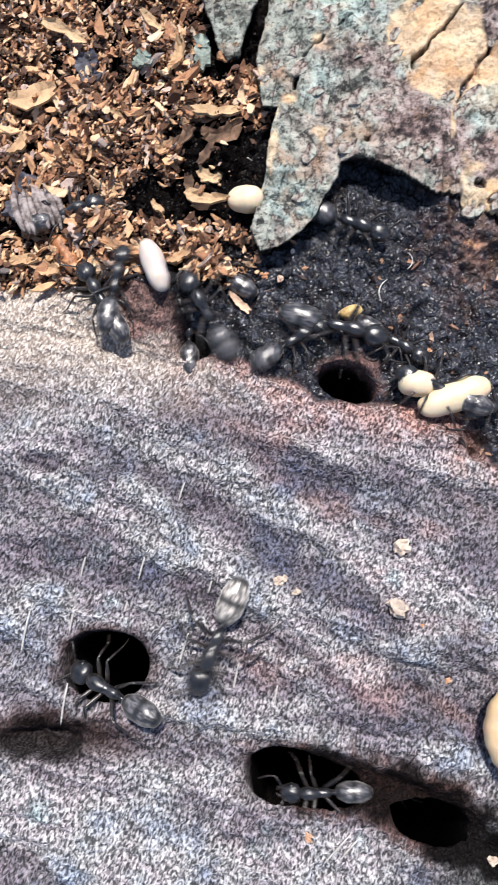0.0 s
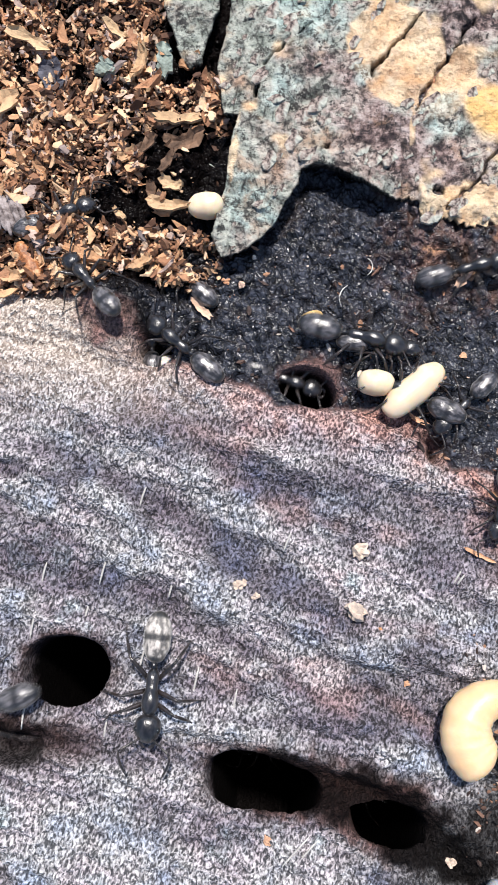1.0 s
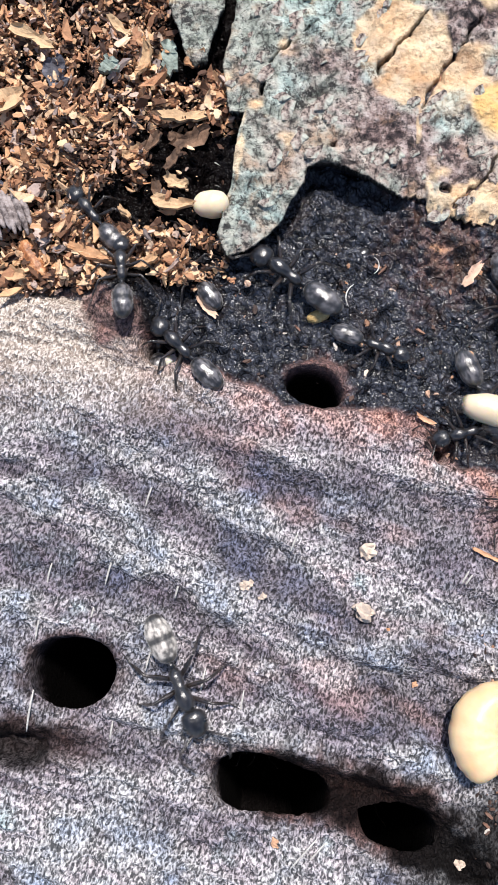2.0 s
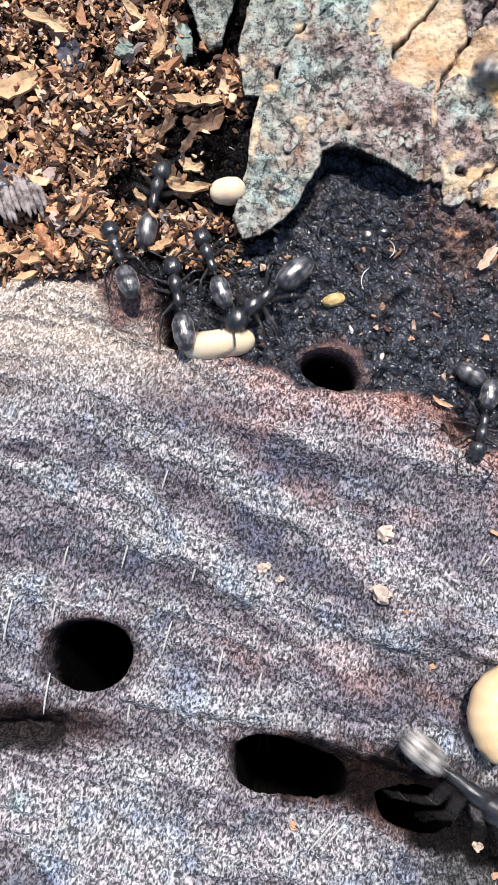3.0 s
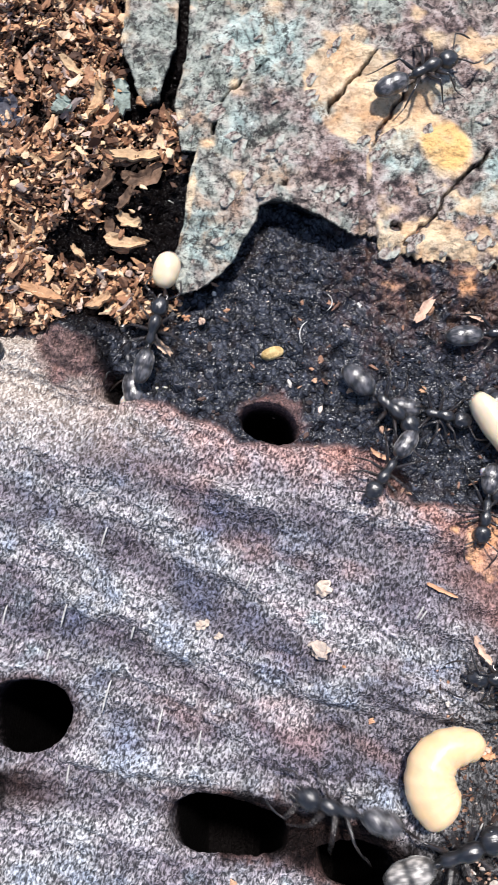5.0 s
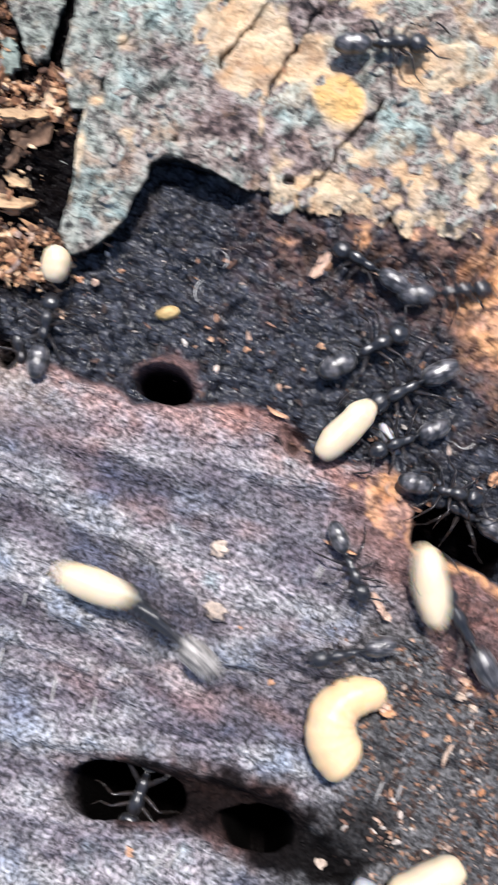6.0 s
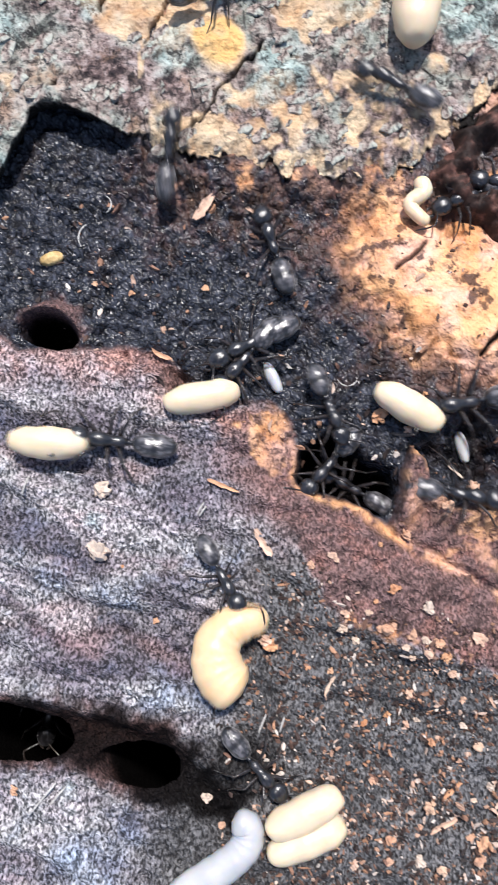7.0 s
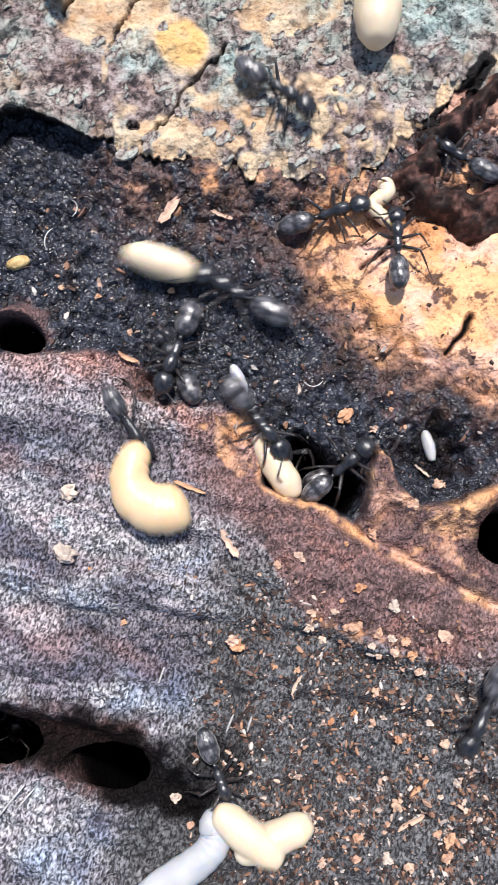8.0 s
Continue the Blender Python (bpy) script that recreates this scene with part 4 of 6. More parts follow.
def scatter(name, count, place, sizes, flatness, material, seed, label, category, curl=0.35):
    """Many small angular flakes as one mesh; place(n, rng) gives rows of x, y, z."""
    rng = np.random.default_rng(seed)
    at = place(count, rng)
    n = len(at)
    size = sizes[0] + (sizes[1] - sizes[0]) * rng.random(n) ** 2.2
    a = np.linspace(0, 2 * np.pi, 8)[:-1]
    ring = np.stack([np.cos(a), np.sin(a), 0 * a], -1)
    base = np.concatenate([ring * [1, 1, 0] + [0, 0, -1], ring + [0, 0, 1]])          # fourteen corners
    v = np.repeat(base[None], n, 0) * (0.6 + 0.8 * rng.random((n, 14, 1)))
    v[:, :, 2] = np.repeat(base[None, :, 2], n, 0) * flatness * (0.5 + rng.random((n, 1)))
    v[:, :, 0] *= 1.0 + 1.6 * rng.random((n, 1)) ** 2
    v[:, :, 1] *= 0.45 + 0.5 * rng.random((n, 1))
    v[:, :, 2] += curl * (rng.random((n, 1)) - 0.3) * v[:, :, 0] ** 2
    v *= size[:, None, None]
    yaw, tip, rollv = rng.random(n) * 6.283, rng.normal(0, 0.5, n), rng.normal(0, 0.5, n)
    for ang, (p, q) in ((rollv, (1, 2)), (tip, (0, 2)), (yaw, (0, 1))):
        c, s = np.cos(ang)[:, None], np.sin(ang)[:, None]
        v[:, :, p], v[:, :, q] = v[:, :, p] * c - v[:, :, q] * s, v[:, :, p] * s + v[:, :, q] * c
    co = ((v + at[:, None, :]) * MM).reshape(-1, 3)
    faces = [list(range(7))[::-1], list(range(7, 14))] + [[k, (k + 1) % 7, 7 + (k + 1) % 7, 7 + k] for k in range(7)]
    me = bpy.data.meshes.new(name)
    me.from_pydata(co.tolist(), [], [[i * 14 + k for k in f] for i in range(n) for f in faces])
    me.materials.append(material)
    return tagged(new(name, me), label, category, kind="stuff")


def heights(x, y):
    return shape_of_wood(x[None], y[None])[0][0]


def in_heap(n, rng):
    x, y = rng.uniform(-33, -3.5, n * 2), rng.uniform(6.5, 40, n * 2)
    edge = x - 0.2 * (y - 10)
    ok = ~((x > -10.6) & (y > 27)) & (edge < -5.5 + 1.2 * rng.random(2 * n)) & (y > 6.6 + 1.8 * rng.random(2 * n) + 0.05 * (x + 20) + 2.2 * step(-17, -13, x) * step(-9, -12, x))
    ok &= ~((np.abs(x + 5.6) < 1.6) & (y > 13) & (y < 21.5) & (rng.random(2 * n) < 0.9))
    gap = step(-16.2, -13.0, edge + 6 * fbm(x, y, 2.6, 3, 165)) * step(11.5, 14, y) * step(24.5, 21.5, y)
    ok &= rng.random(2 * n) > 0.985 * gap
    ok &= rng.random(2 * n) < 0.75 + 1.6 * fbm(x, y, 1.8, 3, 170)
    x, y = x[ok][:n], y[ok][:n]
    return np.stack([x, y, heights(x, y) + rng.random(len(x)) * 1.0], -1)


def on_heap(n, rng):
    at = in_heap(n * 2, rng)
    patch = fbm(at[:, 0], at[:, 1], 3.0, 3, 169)
    at = at[rng.random(len(at)) < 0.5 + 1.1 * patch][:n]
    at[:, 2] += 0.25 + 0.7 * rng.random(len(at))
    return at


def on_slab(n, rng):
    x, y = rng.uniform(12, 46, n * 3), rng.uniform(-46, -20, n * 3)
    keep = rng.random(3 * n) < np.clip((x - 15) / 10, 0.0, 1) * np.clip((-20.5 - 0.35 * (x - 26) - y) / 6, 0.03, 1)
    keep &= rng.random(3 * n) < 0.6 + 1.6 * fbm(x, y, 2.2, 3, 173)
    x, y = x[keep][:n], y[keep][:n]
    return np.stack([x, y, heights(x, y) + 0.05], -1)


def on_char(n, rng):
    x, y = rng.uniform(-4, 42, n), rng.uniform(-14, 12, n)
    ok = (y > -2.5 - 0.55 * np.clip(x - 4, 0, None) + 1) & (y < 13 - 0.1 * x)
    x, y = x[ok], y[ok]
    return np.stack([x, y, heights(x, y) + 0.05], -1)


ANT_WAYS = {
    "slab": (1.06, [(0.00, -7.0, -21.5, -0.5, 8, -111), (0.30, -10.7, -22.2, -0.5, 13, -155), (0.50, -12.5, -21.3, -0.3, 12, -168), (0.70, -9.3, -24.7, -0.5, -5, -112), (1.00, -8.7, -24.6, -0.6, -4, -93), (1.20, -8.4, -24.9, -0.4, -3, -82), (2.30, -5.6, -23.2, -0.7, 1, -48), (2.50, 0.2, -21.5, -0.6, 2, -33), (2.70, 4.2, -24.5, -0.2, -11, -55), (3.00, 12.7, -32.0, -0.1, 2, -37), (3.30, 19.1, -34.7, -0.7, 1, -24), (4.20, 20.5, -33.5, -0.7, 2, 33), (5.30, 13.9, -33.3, -0.4, -13, 23), (5.50, 11.5, -33.5, -1.2, -16, 67), (5.70, 9.8, -29.5, -0.0, -2, 105), (6.00, 3.2, -19.6, 0.1, -4, 138), (6.20, -5.3, -15.5, 0.3, -1, 161), (6.60, -19.4, -12.1, -0.9, 2, 161), (8.00, -19.6, -13.8, -0.7, 0, 167)]),
    "hole_a": (0.95, [(0.00, -14.9, -26.0, -1.2, 18, 156), (0.20, -15.0, -25.5, -2.2, -0, 159), (0.30, -14.7, -25.0, -3.2, 0, 168), (0.50, -15.2, -24.8, -3.4, 0, 187), (0.70, -16.6, -24.8, -2.2, -0, 192), (0.80, -19.7, -25.2, -0.8, -17, 193), (1.00, -22.1, -27.0, -0.6, 1, 199), (1.60, -33.6, -30.3, 0.3, 0, 192), (8.00, -26.5, -31.3, -0.1, 0, 187)]),
    "hole_b": (0.76, [(0.00, 1.5, -33.0, -2.2, -0, -177), (0.20, 0.5, -32.4, -2.7, 0, -173), (0.35, 0.4, -32.6, -4.7, 0, -168), (0.50, 0.4, -32.4, -9.2, 0, -163), (0.70, 0.8, -32.4, -16.2, 0, -163), (5.00, -2.6, -31.5, -16.2, 0, -165), (8.00, -0.9, -31.9, -16.2, 0, -168)]),
    "hole_c": (0.90, [(0.00, 9.2, -36.0, -16.2, 0, 163), (4.20, 10.2, -35.4, -16.2, 0, 153), (4.70, 10.0, -34.1, -3.2, 0, 152), (5.10, 7.5, -28.6, 0.0, 0, 171), (5.30, 3.3, -26.8, 0.0, 9, 189), (5.50, 0.3, -28.9, 0.2, 0, 213), (5.70, -0.3, -31.9, -2.8, 0, 228), (6.00, 1.2, -32.1, -3.4, 0, 249), (6.30, 0.5, -32.3, -4.7, 0, 260), (6.70, 0.2, -32.4, -12.2, 0, 260), (8.00, -0.9, -31.9, -16.2, 0, 260)]),
    "pocket": (0.90, [(0.00, -9.1, 5.1, -0.4, -10, 122), (0.10, -7.9, 5.2, -0.6, -5, 177), (0.20, -6.6, 5.2, -0.9, 0, 233), (0.30, -4.8, 3.4, -0.7, 0, 202), (0.50, -4.5, 2.7, -0.8, 0, 192), (0.70, -7.6, 4.5, -0.8, 0, 151), (1.00, -7.8, 2.8, -1.3, 0, 141), (2.30, -8.2, 2.4, -1.3, 0, 131), (2.50, -8.5, 5.1, -0.8, 3, 112), (2.70, -9.7, 6.7, -0.4, -11, 104), (3.00, -9.9, 5.1, -0.5, 0, 102), (3.20, -9.4, 5.4, -0.8, 0, 112), (3.50, -10.1, 5.2, -0.6, 0, 121), (4.00, -9.1, 5.2, -1.4, 0, 112), (4.20, -9.5, 6.9, -1.2, 0, 107), (5.30, -9.2, 4.4, -2.9, 0, 102), (8.00, -9.2, -0.6, -2.6, 0, 101)]),
    "chip_a": (0.85, [(0.00, -16.6, 6.9, 0.2, 4, 81), (0.30, -20.3, 7.4, 0.0, 1, 108), (0.50, -23.2, 12.3, 0.0, -0, 96), (0.80, -27.3, 13.8, 0.0, 0, 151), (2.00, -39.3, 13.4, 0.0, 0, 151), (8.00, -39.1, 11.1, 0.0, 0, 148)]),
    "sentry": (0.85, [(0.00, -17.8, 5.8, 0.0, 0, 122), (0.30, -16.3, 6.9, -0.3, 0, 127), (0.50, -14.1, 6.8, 1.1, 0, 141), (0.70, -16.5, 7.8, 0.6, 13, 142), (1.00, -15.4, 7.5, 0.6, 13, 132), (1.20, -15.7, 7.6, 0.5, 11, 118), (2.30, -12.7, 8.3, 0.6, 12, 94), (2.50, -13.3, 7.9, 0.9, 12, 92), (2.70, -14.1, 7.7, 1.1, 13, 101), (3.00, -14.8, 8.2, 0.5, 12, 112), (3.50, -17.1, 8.4, 0.2, 5, 124), (3.70, -17.3, 8.7, 0.0, -4, 117), (4.00, -21.8, 8.1, 0.0, -4, 160), (4.20, -21.8, 7.4, -0.7, 0, 166), (5.30, -24.2, 6.5, -0.3, 0, 165), (8.00, -24.9, 4.6, 0.0, 0, 162)]),
    "chip_b": (0.80, [(0.00, -21.2, 13.3, 0.0, 0, 22), (1.00, -18.7, 13.7, 0.0, 0, 22), (1.60, -16.5, 14.4, 0.0, 0, 64), (2.00, -16.1, 13.6, 0.0, 0, 131), (2.30, -18.8, 13.6, 0.0, 0, 177), (2.50, -17.7, 16.3, 0.0, -0, 181), (2.70, -22.1, 14.6, 0.0, -0, 181), (3.00, -28.5, 14.4, 0.0, 0, 181), (8.00, -34.8, 13.2, 0.0, 0, 177)]),
    "climber": (0.85, [(0.00, -10.6, 4.1, -2.4, 0, 93), (2.30, -10.5, 3.8, -3.3, 0, 93), (2.70, -10.4, 8.7, 0.0, 0, 83), (3.00, -12.2, 13.6, 0.0, -0, 79), (3.20, -10.7, 17.7, 0.0, -0, 76), (3.50, -3.9, 27.1, 2.2, -0, 74), (3.70, -4.1, 29.1, 2.2, 22, 138), (4.00, 1.7, 29.3, 2.2, -0, 179), (4.10, 7.5, 28.5, 2.2, 0, 128), (4.15, 10.6, 28.0, 2.2, 0, 71), (4.20, 13.8, 27.4, 2.2, -0, 15), (5.30, 16.9, 29.9, 2.2, -0, 29), (5.50, 19.8, 27.0, 2.2, -0, 5), (5.70, 18.8, 26.3, 2.2, -0, 10), (6.00, 21.7, 27.4, 2.2, -0, -1), (6.50, 20.1, 27.8, 2.2, -0, 11), (7.00, 17.9, 27.7, 2.2, 0, 21), (7.40, 19.1, 32.3, 2.2, 0, 61), (8.00, 21.5, 42.9, 2.2, 0, 88)]),
    "runner": (0.90, [(0.00, -6.8, 20.7, -3.9, 0, -158), (0.70, -7.3, 19.8, -3.6, 0, -218), (1.40, -7.8, 18.9, -3.3, 0, -278), (2.10, -8.4, 18.0, -3.0, 0, -338), (2.30, -6.4, 17.9, -0.9, 0, -332), (2.50, -0.7, 19.7, 2.2, -0, -329), (2.70, 11.5, 20.9, 2.2, -0, -362), (2.90, 17.1, 21.5, 2.2, 0, -359), (3.20, 20.0, 28.8, 2.2, 0, -424), (3.50, 13.6, 27.5, 2.2, 0, -446), (3.70, 14.1, 18.0, 2.2, 0, -442), (4.00, 10.1, 11.2, 0.1, 10, -470), (4.20, 9.2, 6.1, -0.7, -1, -443), (4.60, 10.8, 4.1, -1.0, 0, -421), (5.30, 13.8, -0.7, -0.8, 3, -379), (5.50, 15.3, -1.3, -0.9, 1, -367), (5.70, 18.1, -2.2, -0.9, -1, -364), (6.00, 19.7, 2.0, -0.7, 1, -333), (6.17, 20.5, 1.1, -0.7, -1, -386), (6.33, 21.3, 0.1, -0.8, -2, -438), (6.50, 22.1, -0.8, -0.8, -3, -491), (6.70, 19.9, -0.7, -1.1, 0, -491), (7.00, 19.4, -2.6, -0.9, -4, -515), (7.10, 20.0, -2.9, -0.8, 1, -517), (7.50, 16.6, -2.8, -0.9, 0, -528), (8.00, 16.3, -2.8, -0.9, 1, -473)]),
    "porter": (1.00, [(0.00, 2.1, 4.1, -1.0, 0, -14), (0.30, 6.8, 4.2, -0.9, 0, -13), (0.50, 8.0, 3.8, -0.9, 2, -27), (0.70, 7.3, 4.2, -0.8, 0, -28), (1.00, 7.0, 3.8, -0.8, 1, -13), (1.20, 3.3, 5.5, -0.8, 0, 22), (1.70, 0.9, 8.4, -0.9, 0, 91), (2.10, 0.8, 8.8, -0.8, -1, 151), (2.30, 1.4, 8.9, -0.9, -2, 128), (2.50, 0.7, 8.5, -0.8, -0, 164), (2.70, -0.4, 9.7, -0.8, -3, 168), (3.00, -2.7, 5.3, -0.7, -2, 222), (3.20, -2.8, 4.5, -0.9, -2, 226), (3.50, -2.5, 3.4, -0.8, -3, 225), (3.70, -1.9, 3.6, -0.8, -3, 234), (4.00, -3.1, 4.1, -0.8, -3, 253), (4.20, -5.2, 2.4, -1.5, 1, 185), (4.60, -4.3, 2.8, -3.8, 0, 191), (8.00, -6.7, -0.9, -3.2, 0, 188)]),
    "puller": (0.80, [(0.00, -8.4, 9.0, -1.5, 0, 150), (2.50, -7.4, 9.4, -1.5, 0, 121), (3.00, -7.2, 8.0, 0.0, 0, 111), (3.50, -8.3, 9.8, 0.0, -0, 82), (3.70, -6.9, 11.7, 0.0, -0, 69), (4.00, -7.2, 12.2, 0.0, -0, 72), (4.20, -7.1, 11.5, 0.0, -0, 76), (5.30, -6.7, 6.0, -0.5, -11, 75), (5.50, -6.4, 5.4, -0.8, -0, 78), (5.70, -6.6, 3.8, -0.8, 1, 81), (6.00, -6.8, 4.0, -0.9, 2, 80), (6.50, -6.6, 2.7, -0.8, 0, 82), (8.00, -6.2, 1.2, -0.6, 0, 82)]),
    "pair_guard": (0.90, [(0.00, 10.3, -1.0, -0.7, -0, 158), (0.30, 12.1, -0.9, -1.1, 0, 166), (0.50, 11.4, -1.2, -0.8, -1, 159), (0.70, 11.1, -1.2, -0.8, 1, 166), (1.00, 11.6, -1.1, -0.8, -0, 156), (1.20, 12.3, -1.0, -1.0, 0, 181), (1.70, 14.1, -1.0, -1.0, 0, 250), (2.00, 16.8, -1.4, -1.0, 0, 295), (2.30, 19.5, -1.9, -1.0, 0, 341), (4.00, 25.2, -3.1, -1.0, 0, 351), (4.43, 24.2, -2.1, -1.0, -0, 404), (4.87, 23.3, -1.1, -1.0, -1, 458), (5.30, 22.3, -0.1, -1.0, -1, 511), (5.50, 20.1, 0.7, -0.9, 2, 509), (5.70, 20.5, 0.9, -0.9, -1, 516), (6.00, 22.9, -1.2, -0.9, 3, 565), (6.30, 21.9, -3.5, -0.9, -1, 573), (6.50, 22.4, -1.1, -0.8, -1, 591), (6.70, 18.9, -2.9, -0.9, -1, 571), (7.00, 18.9, -3.9, -1.0, -2, 588), (7.10, 19.5, -3.6, -0.9, -2, 581), (7.30, 23.8, -4.3, -0.9, 0, 558), (7.50, 26.5, -5.6, -0.6, -4, 572), (7.70, 25.6, -8.0, -0.7, -2, 592), (8.00, 22.6, -8.8, -0.8, 13, 666)]),
    "brood_b": (0.95, [(0.00, 19.6, -31.5, -0.8, 0, 121), (4.00, 21.9, -27.9, -0.7, 0, 120), (5.30, 23.4, -22.6, -0.2, 0, 119), (5.70, 24.6, -25.7, -0.4, 0, 150), (6.00, 25.9, -20.3, 0.3, -3, 118), (6.10, 23.4, -18.2, 0.3, 2, 120), (6.30, 21.5, -13.3, -0.3, 6, 126), (6.50, 20.9, -10.9, -0.6, -7, 125), (6.70, 16.2, -8.7, 0.3, -0, 149), (6.90, 9.4, -9.5, -0.5, -8, 162), (7.00, 8.5, -10.2, -0.4, -6, 172), (7.10, 7.4, -9.3, -0.2, -10, 166), (7.30, -1.1, -9.0, -0.7, 0, 173), (7.60, -10.7, -8.5, -0.7, 0, 172), (8.00, -8.9, -8.1, -0.5, 0, 172)]),
    "brood_c": (1.00, [(0.00, 42.0, -9.6, -1.0, 0, -178), (6.00, 39.6, -6.2, -0.9, 0, -181), (6.50, 37.8, -7.6, -0.8, 2, -192), (7.00, 36.6, -8.1, -0.8, 1, -172), (7.10, 35.7, -7.7, -0.9, -3, -203), (7.30, 32.1, -5.9, -0.8, -1, -198), (7.50, 29.7, -4.2, -1.0, 1, -200), (7.70, 26.0, -1.2, -0.9, 3, -217), (7.90, 23.7, 1.6, -0.8, -3, -215), (8.00, 21.4, 1.8, -0.7, -1, -212)]),
    "larva_bearer": (0.72, [(0.00, 17.9, -10.4, -0.6, 0, -101), (4.00, 20.3, -7.8, -0.3, 0, -101), (5.30, 20.7, -7.2, -0.9, 0, -102), (5.50, 19.8, -10.3, -0.4, 0, -103), (5.70, 18.1, -15.5, -0.1, -8, -58), (6.00, 17.6, -15.4, -0.2, -5, -70), (6.30, 17.7, -18.6, -0.0, 3, -81), (6.50, 14.5, -20.4, 0.2, -6, -81), (7.00, 16.8, -21.1, 0.4, -9, -62), (7.10, 16.3, -19.3, -0.3, -6, -53), (7.50, 14.5, -15.9, -0.1, 5, -58), (8.00, 12.4, -8.7, -0.4, 9, -59)]),
    "pair_tender": (0.74, [(0.00, 23.7, -27.2, -0.2, 0, -178), (5.30, 21.2, -20.5, -0.1, 0, -180), (5.70, 18.0, -21.3, 0.4, -8, -155), (6.00, 17.1, -21.8, 0.5, -6, -170), (6.30, 11.4, -26.1, -0.8, 0, -112), (6.50, 14.0, -32.4, -0.1, 6, -61), (7.00, 18.8, -35.0, -0.6, 1, -50), (7.50, 18.8, -35.7, -0.7, -1, -50), (8.00, 18.4, -35.7, -0.6, -1, -71)]),
    "ochre_ant": (0.80, [(0.00, 29.6, 8.4, -2.2, 0, -179), (6.50, 37.2, 9.8, -2.0, 0, -181), (7.00, 38.0, 9.0, 0.3, 0, -161), (7.30, 36.8, 6.8, 0.2, 0, -161), (7.40, 36.0, 5.5, 0.7, 6, -225), (7.50, 35.2, 4.1, 1.2, 12, -288), (8.00, 34.6, 4.7, 1.0, 7, -273)]),
    "recess_ant": (0.80, [(0.00, 28.8, 17.0, 1.2, 0, -179), (6.50, 41.1, 12.1, -0.2, 0, -181), (7.00, 41.2, 9.7, 0.7, 0, -193), (7.50, 41.3, 10.2, 0.7, 0, -193), (8.00, 40.2, 12.3, 0.9, 0, -215)]),
    "char_ant": (0.85, [(0.00, 2.9, 13.3, -0.8, 0, -20), (0.30, 3.0, 15.4, -0.9, 0, -61), (0.50, 5.5, 12.4, -0.9, 0, -28), (0.70, 10.7, 8.6, -0.8, -1, -26), (1.00, 16.2, 9.8, -0.3, -8, 12), (1.20, 19.1, 10.7, 0.2, 0, 12), (1.70, 20.3, 7.8, -0.8, 0, -62), (2.30, 17.1, 6.6, -1.1, 0, -91), (2.60, 19.0, 3.6, -1.0, 0, -41), (4.00, 23.7, 5.5, -1.0, 0, 1), (5.30, 21.8, 7.6, -0.8, 0, 11), (5.70, 25.6, 3.7, -0.8, 0, 58), (6.00, 26.7, 6.9, -0.8, -1, 3), (6.07, 26.2, 7.7, -0.6, -1, 55), (6.13, 25.8, 8.5, -0.4, -0, 106), (6.20, 25.4, 9.2, -0.1, 0, 158), (6.50, 23.6, 9.1, -0.2, 0, 185), (6.80, 21.0, 7.5, -0.7, 0, 189), (6.90, 21.3, 6.7, -0.8, -2, 148), (7.00, 21.7, 5.9, -0.9, -4, 107), (7.10, 22.4, 6.3, -0.9, -2, 94), (7.30, 23.4, 7.2, -0.7, 0, 39), (7.50, 25.1, 8.0, -0.8, -1, 1), (8.00, 29.7, 8.1, -0.1, -17, 7)]),
    "bark_ant": (0.85, [(0.00, 30.8, 14.6, 1.2, 0, 148), (6.40, 39.1, 14.2, -0.2, 0, 146), (6.70, 36.4, 15.4, 2.2, 0, 146), (7.00, 32.1, 18.0, 2.2, 0, 151), (7.20, 28.4, 22.6, 2.2, 0, 156), (7.30, 27.0, 23.1, 2.2, 0, 216), (7.40, 25.6, 23.7, 2.2, 0, 275), (7.50, 24.2, 24.3, 2.2, -0, 335), (8.00, 25.7, 18.0, 2.2, -0, 322)]),
    "bark_ant_b": (0.80, [(0.00, 6.8, 12.2, -3.1, 0, -90), (1.83, 7.8, 12.3, -2.9, 0, -140), (3.67, 8.8, 12.4, -2.7, 0, -191), (5.50, 9.8, 12.5, -2.5, 0, -242), (6.00, 19.9, 9.3, -0.7, 0, -213), (6.50, 13.7, 9.4, -0.3, -17, -252), (7.00, 13.6, 13.7, 1.4, -17, -280), (7.10, 13.5, 16.6, 2.2, -0, -271), (7.50, 11.0, 22.3, 2.2, -0, -237), (7.80, 8.4, 26.2, 2.2, 0, -244), (8.00, 6.2, 30.3, 2.2, 0, -244)]),
